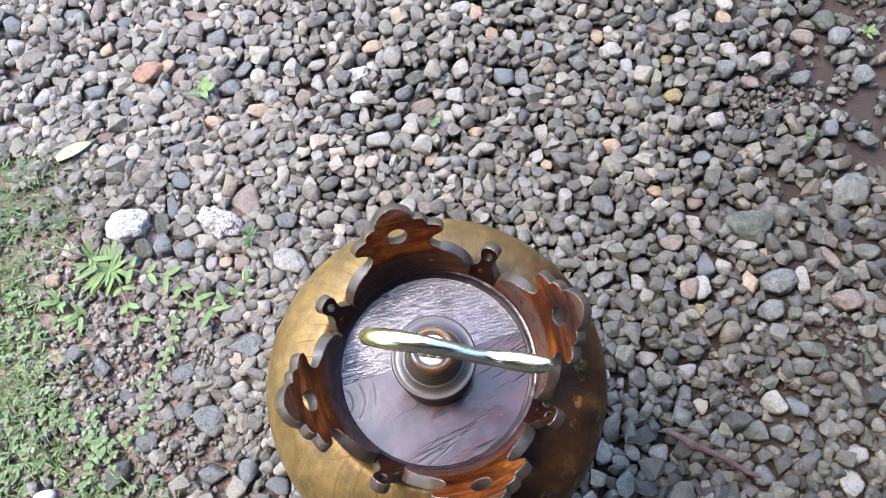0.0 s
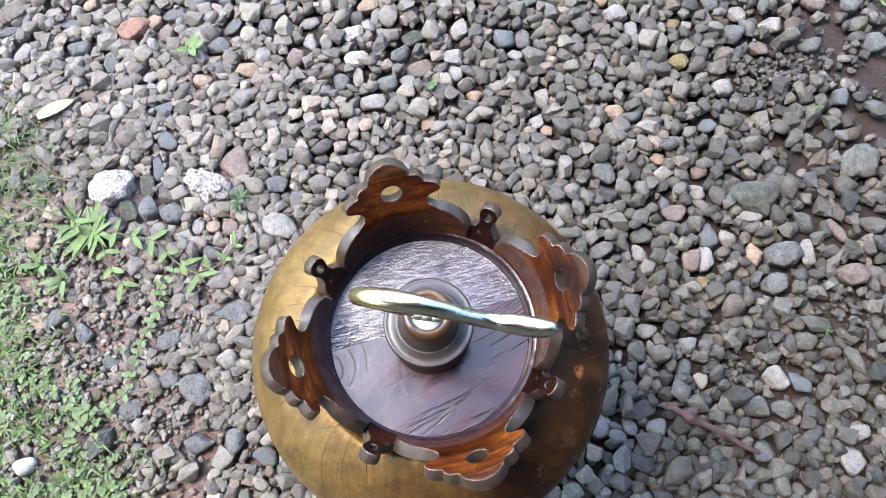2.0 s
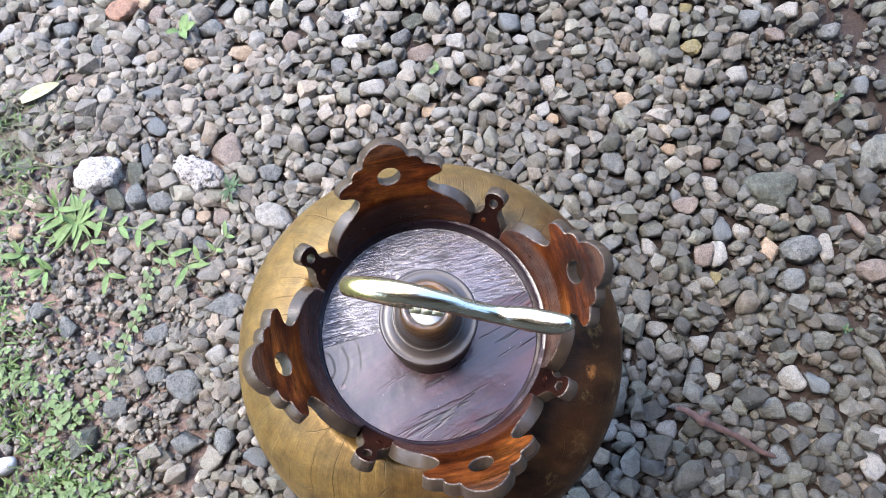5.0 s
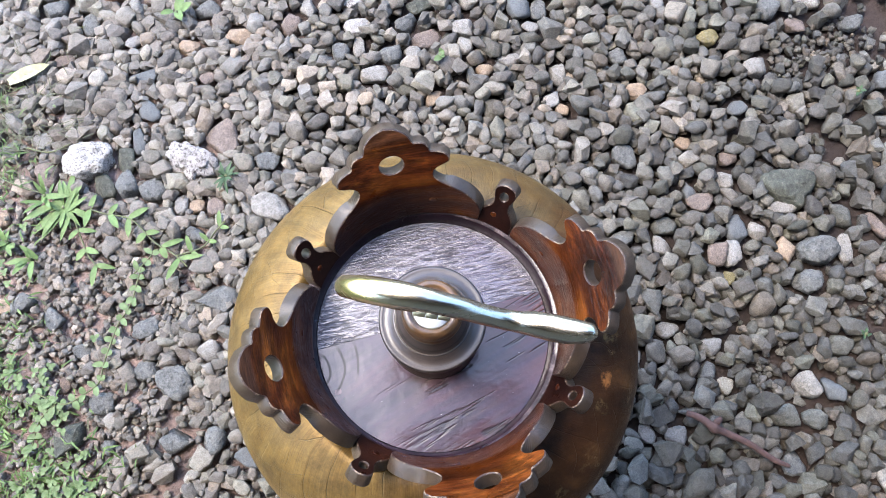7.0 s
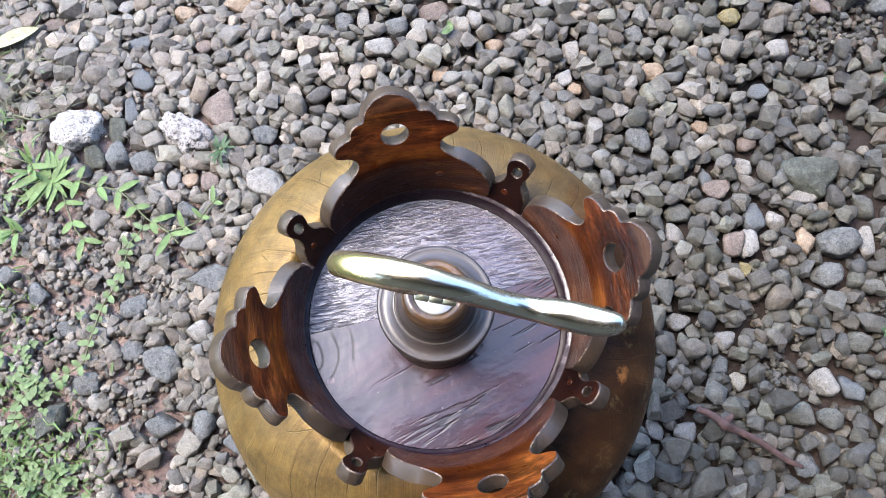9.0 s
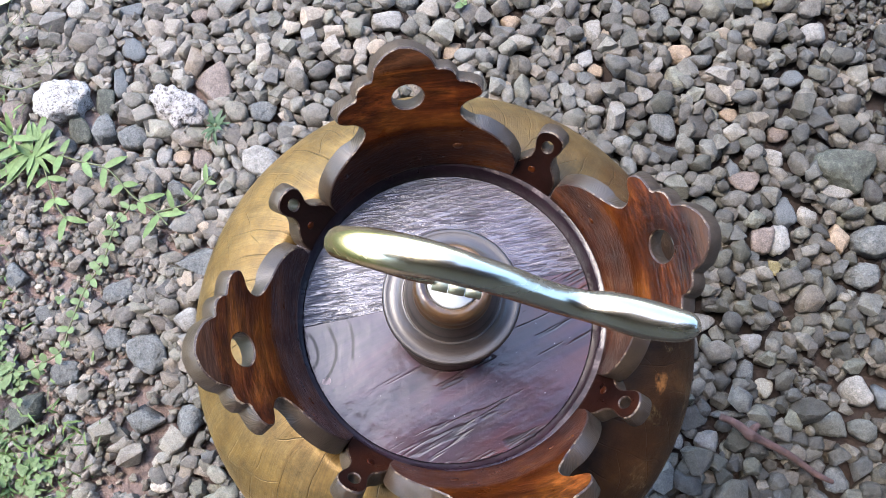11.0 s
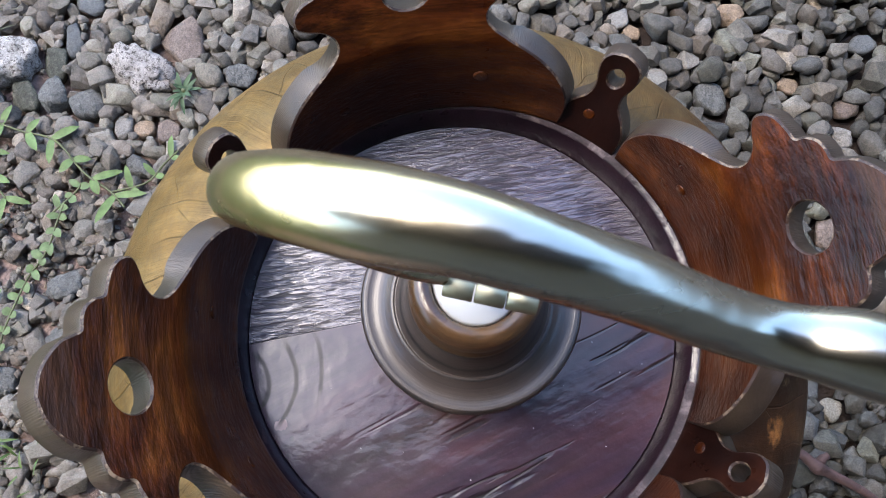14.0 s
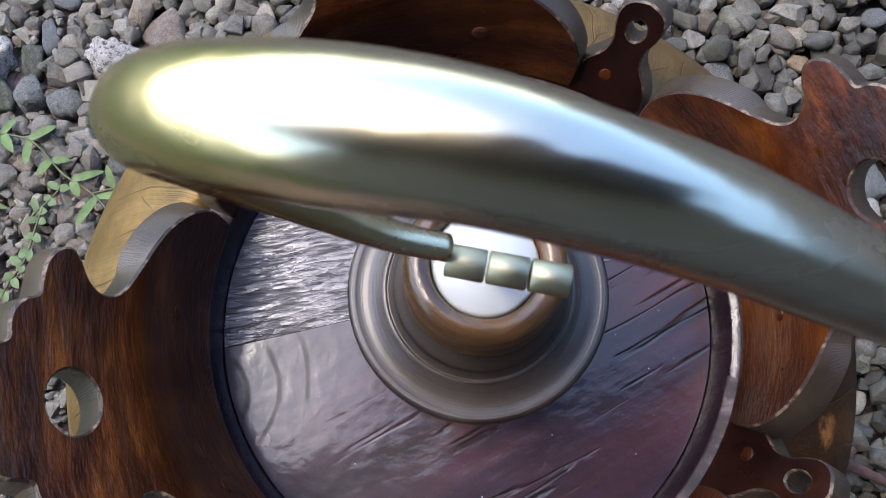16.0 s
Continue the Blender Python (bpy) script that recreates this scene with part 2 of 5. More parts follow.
def rough_lid():
    """The coarse board: short wavy ripples of open grain under a dark varnish."""
    m = Mat("coarse_grained_lid_wood", 0.35, 1.0)
    m.b.inputs["Coat IOR"].default_value = 1.95
    m.b.inputs["Specular IOR Level"].default_value = 0.3
    m.b.inputs["Coat Roughness"].default_value = 0.23
    v = m.mapped((0.13, 1, 1), (0, 0, -9))
    ripple = m.noise(780, 3, 0.62, v, 0.9)
    long = m.noise(120, 4, 0.6, m.mapped((0.1, 1, 1), (0, 0, -9)))
    c = m.ramp(ripple, (0.32, (0.008, 0.004, 0.008)), (0.5, (0.022, 0.010, 0.019)), (0.7, (0.037, 0.018, 0.030)))
    m.color(m.mix(c, m.ramp(m.noise(20, 3), (0.3, 0.6), (0.7, 1.35)), 0.9, "MULTIPLY"))
    m.bump(m.math("ADD", m.ramp(ripple, (0.34, 0.0), (0.6, 1.0)), m.math("MULTIPLY", m.ramp(long, (0.34, 0.0), (0.46, 1.0)), 0.6)), 0.27, 0.0007)
    m.link(m.ramp(ripple, (0.38, 0.10), (0.54, 0.95)), m.b.inputs["Coat Weight"])
    return m.m


def smooth_lid():
    """The curly board: a few pressed arcs at one end, thin slanting cracks at the other, under a flat varnish."""
    m = Mat("smooth_lid_wood", 0.35, 0.75)
    m.b.inputs["Coat IOR"].default_value = 1.7
    m.b.inputs["Specular IOR Level"].default_value = 0.3
    m.b.inputs["Coat Roughness"].default_value = 0.11
    wob = m.noise(30, 2)
    sep = m.n.new("ShaderNodeSeparateXYZ")
    m.link(m.xyz, sep.inputs[0])
    dx, dy = m.math("ADD", sep.outputs[0], 0.080), m.math("MULTIPLY", m.math("ADD", sep.outputs[1], 0.020), 0.8)
    ring = m.math("ADD", m.math("POWER", m.math("ADD", m.math("POWER", dx, 2.0), m.math("POWER", dy, 2.0)), 0.5), m.math("MULTIPLY", wob, 0.008))
    phase = m.math("ABSOLUTE", m.math("SUBTRACT", m.math("FRACT", m.math("MULTIPLY", ring, 105.0)), 0.5))
    near = m.math("MULTIPLY", m.ramp(dx, (0.030, 1.0), (0.036, 0.0)), m.ramp(m.noise(34, 2), (0.46, 0.0), (0.54, 1.0)))
    arcs = m.math("MULTIPLY", m.ramp(phase, (0.05, 1.0), (0.12, 0.0)), near)
    side = m.ramp(m.math("ADD", dx, m.math("MULTIPLY", wob, 0.06)), (0.075, 0.0), (0.115, 1.0))
    slant = m.mapped((0.09, 1, 1), (0, 0, -27))
    thin = m.math("ABSOLUTE", m.math("SUBTRACT", m.noise(48, 4, 0.6, slant), 0.47))
    cracks = m.math("MULTIPLY", m.ramp(thin, (0.005, 1.0), (0.026, 0.0)), m.math("MULTIPLY", side, m.ramp(m.noise(50, 2), (0.44, 0.0), (0.52, 1.0))))
    fibre = m.noise(260, 4, 0.6, m.mapped((0.14, 1, 1), (0, 0, -27)))
    dents = m.noise(110, 4, 0.6)
    c = m.ramp(m.noise(16, 5, 0.65, m.mapped((0.4, 1.2, 1), (0, 0, -27)), 0.8), (0.32, (0.006, 0.0026, 0.0050)), (0.5, (0.022, 0.0086, 0.0200)), (0.70, (0.052, 0.0180, 0.0260)))
    c = m.mix(c, m.ramp(fibre, (0.35, 0.6), (0.6, 1.1)), 0.8, "MULTIPLY")
    warm = m.math("MULTIPLY", side, m.ramp(m.noise(26, 4, 0.6, slant), (0.40, 0.0), (0.62, 0.75)))
    c = m.mix(c, (0.098, 0.027, 0.013), warm)
    cut = m.math("MAXIMUM", arcs, cracks)
    def near_to(x, y, wide):
        d = m.n.new("ShaderNodeVectorMath")
        d.operation = "DISTANCE"
        m.link(m.xyz, d.inputs[0])
        d.inputs[1].default_value = (x, y, 0.4430)
        return m.math("MULTIPLY", d.outputs["Value"], 1.0 / wide)
    bare = m.ramp(m.math("ADD", near_to(-0.0655, -0.0352, 0.005), m.math("MULTIPLY", m.noise(180, 4, 0.6), 1.2)), (0.95, 0.8), (1.30, 0.0))
    c = m.mix(c, (0.24, 0.125, 0.115), bare)
    cut = m.math("MAXIMUM", cut, m.ramp(near_to(-0.0610, -0.0396, 0.0016), (0.5, 1.0), (0.62, 0.0)))
    c = m.mix(c, (0.40, 0.36, 0.36), m.ramp(m.noise(620, 1, 0.5), (0.795, 0.0), (0.82, 0.7)))
    m.color(m.mix(c, (0.004, 0.002, 0.002), m.math("MULTIPLY", cut, 0.9)))
    h = m.math("SUBTRACT", m.math("MULTIPLY", fibre, m.math("ADD", m.math("MULTIPLY", side, 0.16), 0.03)), m.math("MULTIPLY", cracks, 0.45))
    m.link(m.math("SUBTRACT", m.math("SUBTRACT", 0.56, m.math("MULTIPLY", side, 0.17)), m.math("MULTIPLY", arcs, 0.40)), m.b.inputs["Coat Weight"])
    m.bump(m.math("ADD", h, m.math("ADD", m.math("MULTIPLY", dents, 0.30), m.math("MULTIPLY", m.noise(38, 3, 0.55), 1.2))), 0.45, 0.0010)
    return m.m


ROUGH_LID, SMOOTH_LID = rough_lid(), smooth_lid()
BARE_WOOD = varnished_wood("bare_orange_wood", (0.040, 0.010, 0.0030), (0.095, 0.028, 0.0080), (0.160, 0.055, 0.016), (1, 1, 0.3), (0, 0, 0), 0.1, 300, 0.5, 0.6, 0.2)
AMBER_WOOD = varnished_wood("amber_varnished_wood", (0.0240, 0.0105, 0.0034), (0.0600, 0.0270, 0.0080), (0.1150, 0.0560, 0.0175), (1, 1, 6), (0, 0, 0), 0.5, 160, 0.38, 0.3)


def turned_wood():
    """Dull dark wood with the fine rings that turning left."""
    m = Mat("turned_dark_wood", 0.42, 0.26)
    m.b.inputs["Coat Roughness"].default_value = 0.2
    sep, flat = m.n.new("ShaderNodeSeparateXYZ"), m.n.new("ShaderNodeCombineXYZ")
    m.link(m.xyz, sep.inputs[0])
    out = m.math("POWER", m.math("ADD", m.math("POWER", sep.outputs[0], 2.0), m.math("POWER", sep.outputs[1], 2.0)), 0.5)
    m.link(out, flat.inputs[0])
    m.link(sep.outputs[2], flat.inputs[1])
    rings = m.noise(420, 4, 0.7, flat.outputs[0])
    broken = m.math("ADD", rings, m.math("MULTIPLY", m.math("SUBTRACT", m.noise(70, 4, 0.65), 0.5), 0.35))
    c = m.ramp(broken, (0.36, (0.006, 0.0042, 0.0036)), (0.45, (0.030, 0.0215, 0.0175)), (0.70, (0.054, 0.040, 0.032)))
    m.color(m.mix(c, m.ramp(m.noise(28, 4), (0.3, 0.75), (0.7, 1.2)), 0.8, "MULTIPLY"))
    m.bump(m.math("ADD", rings, m.math("MULTIPLY", m.noise(300, 3), 0.3)), 0.35, 0.0006)
    return m.m


KNOB_WOOD = turned_wood()


def rim_material():
    """Sawn edge: brown-grey, with fine saw marks across it."""
    m = Mat("sawn_varnished_edge", 0.42, 0.25)
    saw = m.wave(1250, 3.0, 2, m.mapped((0.03, 1.0, 1.0), (0, -30, 0)), across=True)
    c = m.ramp(m.noise(70, 4), (0.3, (0.021, 0.0118, 0.0066)), (0.7, (0.060, 0.039, 0.023)))
    m.color(m.mix(c, m.ramp(saw, (0.15, 0.80), (0.7, 1.08)), 0.6, "MULTIPLY"))
    m.bump(m.math("ADD", m.math("MULTIPLY", saw, 0.5), m.noise(260, 4)), 0.28, 0.0006)
    return m.m


def arris_material():
    """The worn inner corner of a sawn edge: bare pale fibres in a broken line."""
    m = Mat("worn_pale_arris", 0.6, 0.1)
    bare = m.ramp(m.noise(260, 4, 0.7), (0.52, 0.0), (0.60, 1.0))
    m.color(m.mix((0.022, 0.008, 0.003), (0.15, 0.105, 0.065), bare))
    m.bump(m.noise(700, 3), 0.6, 0.0008)
    return m.m


RIM, ARRIS = rim_material(), arris_material()
WORN = Mat("worn_dusty_wood", 0.7)
WORN.color(WORN.ramp(WORN.noise(95, 6, 0.72), (0.40, (0.009, 0.004, 0.005)), (0.52, (0.030, 0.017, 0.019)), (0.70, (0.150, 0.116, 0.112)))).bump(WORN.noise(500, 3), 0.4, 0.001)
WORN = WORN.m


def body_material():
    """Gold lacquer over dark leaf-veined wood, with wear and shade painted on one side."""
    m = Mat("golden_lacquered_wood", 0.36, 0.02)
    sep = m.n.new("ShaderNodeSeparateXYZ")
    m.link(m.xyz, sep.inputs[0])
    around = m.math("ARCTAN2", sep.outputs[1], sep.outputs[0])
    lift = m.math("SUBTRACT", sep.outputs[2], 0.33)
    # curved ribs round the bulge, like the side veins of large leaves
    u = m.math("ADD", m.math("MULTIPLY", around, 6.5), m.math("MULTIPLY", m.math("POWER", m.math("ABSOLUTE", lift), 1.6), 45.0))
    u = m.math("ADD", u, m.math("MULTIPLY", m.noise(11, 2), 1.5))
    flow = m.n.new("ShaderNodeCombineXYZ")
    m.link(m.math("MULTIPLY", u, 3.0), flow.inputs[0])
    m.link(m.math("MULTIPLY", lift, 9.0), flow.inputs[1])
    m.link(m.math("MULTIPLY", around, 0.8), flow.inputs[2])
    bands, hairs = m.noise(1.0, 5, 0.7, flow.outputs[0]), m.noise(7.0, 4, 0.7, flow.outputs[0])
    gold = m.ramp(bands, (0.20, (0.105, 0.056, 0.013)), (0.45, (0.150, 0.087, 0.022)), (0.60, (0.172, 0.105, 0.031)), (0.82, (0.205, 0.135, 0.050)))
    gold = m.mix(gold, m.ramp(hairs, (0.32, 0.62), (0.62, 1.12)), 0.6, "MULTIPLY")
    gold = m.mix(gold, m.ramp(m.noise(48, 7, 0.78), (0.32, 0.40), (0.68, 1.50)), 0.9, "MULTIPLY")
    wood = m.ramp(m.noise(40, 5, 0.65, m.mapped((1, 1, 0.35), (0, 30, 0))), (0.3, (0.0135, 0.0052, 0.0022)), (0.55, (0.046, 0.0178, 0.0064)), (0.8, (0.130, 0.054, 0.0170)))
    saw = m.math("ABSOLUTE", m.math("SUBTRACT", m.math("FRACT", m.math("ADD", u, m.math("MULTIPLY", m.noise(60, 2), 0.12))), 0.5))
    here = m.ramp(m.noise(23, 3), (0.40, 0.0), (0.52, 1.0))
    cross = m.math("SUBTRACT", m.math("ADD", m.math("MULTIPLY", around, 5.0), m.math("MULTIPLY", m.noise(9, 3), 2.5)), m.math("MULTIPLY", lift, 38.0))
    saw2 = m.math("ABSOLUTE", m.math("SUBTRACT", m.math("FRACT", cross), 0.5))
    there = m.ramp(m.noise(31, 3, 0.6, m.mapped((1, 1, 1), (40, 0, 0))), (0.48, 0.0), (0.58, 1.0))
    veins = m.math("MAXIMUM", m.math("MULTIPLY", m.ramp(saw, (0.006, 1.0), (0.026, 0.0)), here), m.math("MULTIPLY", m.ramp(saw2, (0.005, 1.0), (0.020, 0.0)), there))
    line = m.math("SUBTRACT", 1.0, veins)
    # gilding left; the side turned from the sky is painted dark as its shade
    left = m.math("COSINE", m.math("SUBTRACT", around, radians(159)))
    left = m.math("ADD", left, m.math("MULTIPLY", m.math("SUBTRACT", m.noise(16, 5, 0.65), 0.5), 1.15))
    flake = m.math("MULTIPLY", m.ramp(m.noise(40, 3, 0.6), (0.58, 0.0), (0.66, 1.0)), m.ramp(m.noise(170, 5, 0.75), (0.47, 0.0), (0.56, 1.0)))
    gold_and_shade = m.ramp(m.math("ADD", m.math("MULTIPLY", left, 0.5), 0.5), (0.22, 0.0), (0.60, 1.0))
    gold_and_shade = m.math("MAXIMUM", gold_and_shade, m.math("MULTIPLY", flake, 0.75))
    # one larger chip of gilding left on the dark side
    off = m.n.new("ShaderNodeVectorMath")
    off.operation = "DISTANCE"
    m.link(m.xyz, off.inputs[0])
    off.inputs[1].default_value = (0.1180, -0.0385, 0.4365)
    chip = m.ramp(m.math("ADD", m.math("MULTIPLY", off.outputs["Value"], 60.0), m.math("MULTIPLY", m.noise(150, 5, 0.7), 0.9)), (0.62, 1.0), (0.84, 0.0))
    c = m.mix(m.mix(wood, gold, gold_and_shade), (0.30, 0.115, 0.030), chip)
    m.color(m.mix(c, m.ramp(line, (0.0, 0.4), (0.6, 1.0)), m.math("MULTIPLY", gold_and_shade, 0.9), "MULTIPLY"))
    m.link(m.math("MULTIPLY", gold_and_shade, 0.5), m.b.inputs["Metallic"])
    m.link(m.math("ADD", m.math("MULTIPLY", gold_and_shade, 0.35), 0.08), m.b.inputs["Specular IOR Level"])
    m.rough(m.ramp(m.noise(30, 4), (0.3, 0.38), (0.7, 0.56)))
    m.bump(m.math("ADD", m.math("MULTIPLY", line, 0.7), m.math("ADD", m.math("MULTIPLY", m.noise(70, 5, 0.65), 0.9), m.math("MULTIPLY", hairs, 0.5))), 0.5, 0.0014)
    return m.m


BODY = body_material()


def metal_material(name, base, rough):
    m = Mat(name, rough, 0.0, 1.0)
    m.color(m.mix(base, m.ramp(m.noise(60, 3), (0.3, 0.9), (0.7, 1.05)), 1.0, "MULTIPLY"))
    m.rough(m.ramp(m.noise(90, 4), (0.3, rough * 0.7), (0.7, rough * 1.4)))
    m.bump(m.noise(45, 2), 0.12, 0.001)
    return m.m


def hook_metal():
    """Thin nickel plate; the yellow reflection at the bend is painted as brass."""
    m = Mat("polished_nickel_plate", 0.16, 0.0, 1.0)
    sep = m.n.new("ShaderNodeSeparateXYZ")
    m.link(m.xyz, sep.inputs[0])
    # brass tint growing towards the bend, in place of a yellow reflection
    worn = m.math("ADD", m.math("MULTIPLY", sep.outputs[0], -9.0), m.math("MULTIPLY", m.noise(60, 3, 0.6, m.mapped((0.3, 1, 1))), 0.5))
    c = m.mix((0.54, 0.50, 0.40), (0.60, 0.50, 0.275), m.ramp(worn, (0.22, 0.0), (0.58, 1.0)))
    m.color(m.mix(c, m.ramp(m.noise(45, 4, 0.6, m.mapped((0.25, 1, 1), (0, 0, 14))), (0.3, 0.72), (0.7, 1.10)), 1.0, "MULTIPLY"))
    m.rough(m.ramp(m.noise(90, 4, 0.6, m.mapped((0.3, 1, 1))), (0.3, 0.18), (0.7, 0.31)))
    m.bump(m.noise(60, 3, 0.55, m.mapped((0.45, 1, 1))), 0.6, 0.0013)
    return m.m


STEEL = hook_metal()
BRASS = metal_material("dull_brass", (0.40, 0.37, 0.25), 0.48)
CAP = Mat("white_cap", 0.3, 0.4).color((0.42, 0.43, 0.42)).m


def leaf_material(name, dark, light, rough=0.5):
    m = Mat(name, rough)
    rnd = m.n.new("ShaderNodeNewGeometry").outputs["Random Per Island"]
    c = m.mix(m.ramp(rnd, (0.0, dark), (1.0, light)), m.ramp(m.noise(150, 3), (0.3, 0.75), (0.7, 1.2)), 1.0, "MULTIPLY")
    m.color(c)
    m.b.inputs["Specular IOR Level"].default_value = 0.15
    m.b.inputs["Subsurface Weight"].default_value = 0.1
    m.b.inputs["Subsurface Radius"].default_value = (0.002, 0.003, 0.001)
    return m.m


GRASS = leaf_material("short_grass", (0.056, 0.096, 0.027), (0.112, 0.162, 0.056))
FERN = leaf_material("dull_fern_leaf", (0.030, 0.058, 0.026), (0.055, 0.090, 0.044))
STRAW = leaf_material("dry_grass", (0.066, 0.070, 0.040), (0.120, 0.118, 0.072), 0.7)
WEED = leaf_material("weed_leaf", (0.070, 0.115, 0.034), (0.118, 0.172, 0.062))
CLOVER = leaf_material("creeping_weed_leaf", (0.062, 0.100, 0.036), (0.116, 0.160, 0.068))
STALK = leaf_material("pale_stalk", (0.0816, 0.0918, 0.0429), (0.1116, 0.1129, 0.0594))
DRY_LEAF = leaf_material("yellowed_leaf", (0.250, 0.255, 0.130), (0.280, 0.280, 0.150))
TWIG = Mat("brown_twig_bark", 0.8)
TWIG.color(TWIG.ramp(TWIG.noise(120, 4, 0.6, TWIG.mapped((1, 1, 0.3))), (0.3, (0.036, 0.017, 0.0135)), (0.7, (0.085, 0.042, 0.033)))).bump(TWIG.noise(300, 4), 0.6, 0.002)
ROOF_WOOD = Mat("dark_shade_roof", 0.7)
ROOF_WOOD.color(ROOF_WOOD.ramp(ROOF_WOOD.noise(4, 4, 0.6, ROOF_WOOD.mapped((1, 0.1, 1))), (0.3, (0.0136, 0.0136, 0.0161)), (0.7, (0.0310, 0.0310, 0.0341)))).bump(ROOF_WOOD.noise(40, 4), 0.4, 0.004)
PLASTER = Mat("shade_wall_plaster", 0.8)
PLASTER.color(PLASTER.ramp(PLASTER.noise(3, 5, 0.6), (0.3, (0.0744, 0.0670, 0.0558)), (0.7, (0.1116, 0.1023, 0.0868)))).bump(PLASTER.noise(40, 4), 0.4, 0.004)


# ---- mesh helpers ----
def mesh_of(name, bm, *mats, smooth=True):
    me = bpy.data.meshes.new(name)
    bm.normal_update()
    bm.to_mesh(me)
    bm.free()
    for m in mats:
        me.materials.append(m)
    if smooth:
        me.polygons.foreach_set("use_smooth", [True] * len(me.polygons))
    return me


def part(name, bm, material, parent, label="", smooth=True):
    """Links a bmesh as one mesh object under a thing or a part."""
    mats = material if isinstance(material, tuple) else (material,)
    ob = new(name, mesh_of(name, bm, *mats, smooth=smooth))
    ob.parent = parent
    return tagged(ob, label) if label else ob


def shared(name, me, parent, m, label=""):
    ob = new(name, me)
    ob.parent = parent
    ob.matrix_basis = m
    return tagged(ob, label) if label else ob


def thing(name, at, label, category, group=""):
    ob = new(name)
    ob.empty_display_size = 0.05
    ob.matrix_basis = at if isinstance(at, Matrix) else Matrix.Translation(at)
    return tagged(ob, label, category, group)


def lathe(profile, steps=96, close=False):
    """A turned solid from (radius, height) points; the seam and both ends are closed."""
    bm = bmesh.new()
    rings = []
    for r, z in profile:
        if r < 1e-6:
            rings.append([bm.verts.new((0, 0, z))])
        else:
            rings.append([bm.verts.new((r * math.cos(2 * math.pi * k / steps), r * math.sin(2 * math.pi * k / steps), z)) for k in range(steps)])
    pairs = list(zip(rings, rings[1:])) + ([(rings[-1], rings[0])] if close else [])
    for a, b in pairs:
        for k in range(steps):
            q = (k + 1) % steps
            f = [a[k % len(a)], a[q % len(a)], b[q % len(b)], b[k % len(b)]]
            f = list(dict.fromkeys(f))
            if len(f) > 2:
                bm.faces.new(f)
    bmesh.ops.recalc_face_normals(bm, faces=bm.faces)
    return bm


def spline(points, per=8, closed=False):
    """Catmull-Rom through the points."""
    p = [np.array(q, float) for q in points]
    n = len(p)
    out = []
    for k in range(n if closed else n - 1):
        a, b, c, d = (p[(k - 1) % n], p[k], p[(k + 1) % n], p[(k + 2) % n]) if closed else (p[max(k - 1, 0)], p[k], p[k + 1], p[min(k + 2, n - 1)])
        for s in range(per):
            t = s / per
            out.append(0.5 * (2 * b + (c - a) * t + (2 * a - 5 * b + 4 * c - d) * t * t + (3 * b - a - 3 * c + d) * t ** 3))
    if not closed:
        out.append(p[-1])
    return out


def tube(bm, path, radii, sides=12, up=(0, 0, 1), squash=None):
    """A closed tube along a path; squash gives per ring a (side, up) factor."""
    up = Vector(up)
    rings = []
    pts = [Vector(p) for p in path]
    for k, p in enumerate(pts):
        d = (pts[min(k + 1, len(pts) - 1)] - pts[max(k - 1, 0)]).normalized()
        side = d.cross(up)
        side = side.normalized() if side.length > 1e-5 else Vector((1, 0, 0))
        top = side.cross(d)
        sx, sy = squash[k] if squash else (1, 1)
        rings.append([bm.verts.new(p + float(radii[k]) * (sx * math.cos(a) * side + sy * math.sin(a) * top)) for a in (2 * math.pi * q / sides for q in range(sides))])
    for a, b in zip(rings, rings[1:]):
        for k in range(sides):
            bm.faces.new((a[k], a[(k + 1) % sides], b[(k + 1) % sides], b[k]))
    bm.faces.new(rings[0][::-1])
    bm.faces.new(rings[-1])
    return bm


# ---- ground ----
def ground_height(x, y):
    return 0.006 * noise.noise((x * 4, y * 4, 0)) + 0.003 * noise.noise((x * 15, y * 15, 3)) - 0.004


def make_ground():
    bm = bmesh.new()
    near = list(np.linspace(-1.1, 1.1, 150))
    far = [1.3, 1.7, 2.5, 4, 8, 20, 60, 200, 900]
    xs = [-f for f in far[::-1]] + near + far
    grid = [[bm.verts.new((x, y + 0.25, ground_height(x, y + 0.25))) for x in xs] for y in xs]
    for r0, r1 in zip(grid, grid[1:]):
        for k in range(len(xs) - 1):
            bm.faces.new((r0[k], r0[k + 1], r1[k + 1], r1[k]))
    ob = new("ground", mesh_of("ground", bm, SOIL))
    return tagged(ob, "damp reddish-brown soil under the gravel, darkened for shade between stones", "ground", kind="structure")


ground = make_ground()


def make_shade_wall(name, a, b, height=3.2, thick=0.2):
    a, b = Vector((*a, 0)), Vector((*b, 0))
    d = (b - a).normalized()
    side = Vector((-d.y, d.x, 0)) * thick
    bm = bmesh.new()
    low = [bm.verts.new(p + Vector((0, 0, -0.1))) for p in (a, b, b - side, a - side)]
    top = [bm.verts.new(p + Vector((0, 0, height))) for p in (a, b, b - side, a - side)]
    bm.faces.new(low[::-1]), bm.faces.new(top)
    for k in range(4):
        bm.faces.new((low[k], low[(k + 1) % 4], top[(k + 1) % 4], top[k]))
    bmesh.ops.recalc_face_normals(bm, faces=bm.faces)
    return tagged(new(name, mesh_of(name, bm, PLASTER.m, smooth=False)), "unseen plain plaster wall added to block low sky light", "wall", kind="structure")


# unseen walls, added to keep low sky light and its reflections off
make_shade_wall("wall_south", (3.0, -1.4), (-3.5, -2.6))
make_shade_wall("wall_east", (2.8, 5.0), (3.1, -1.4), 1.35)


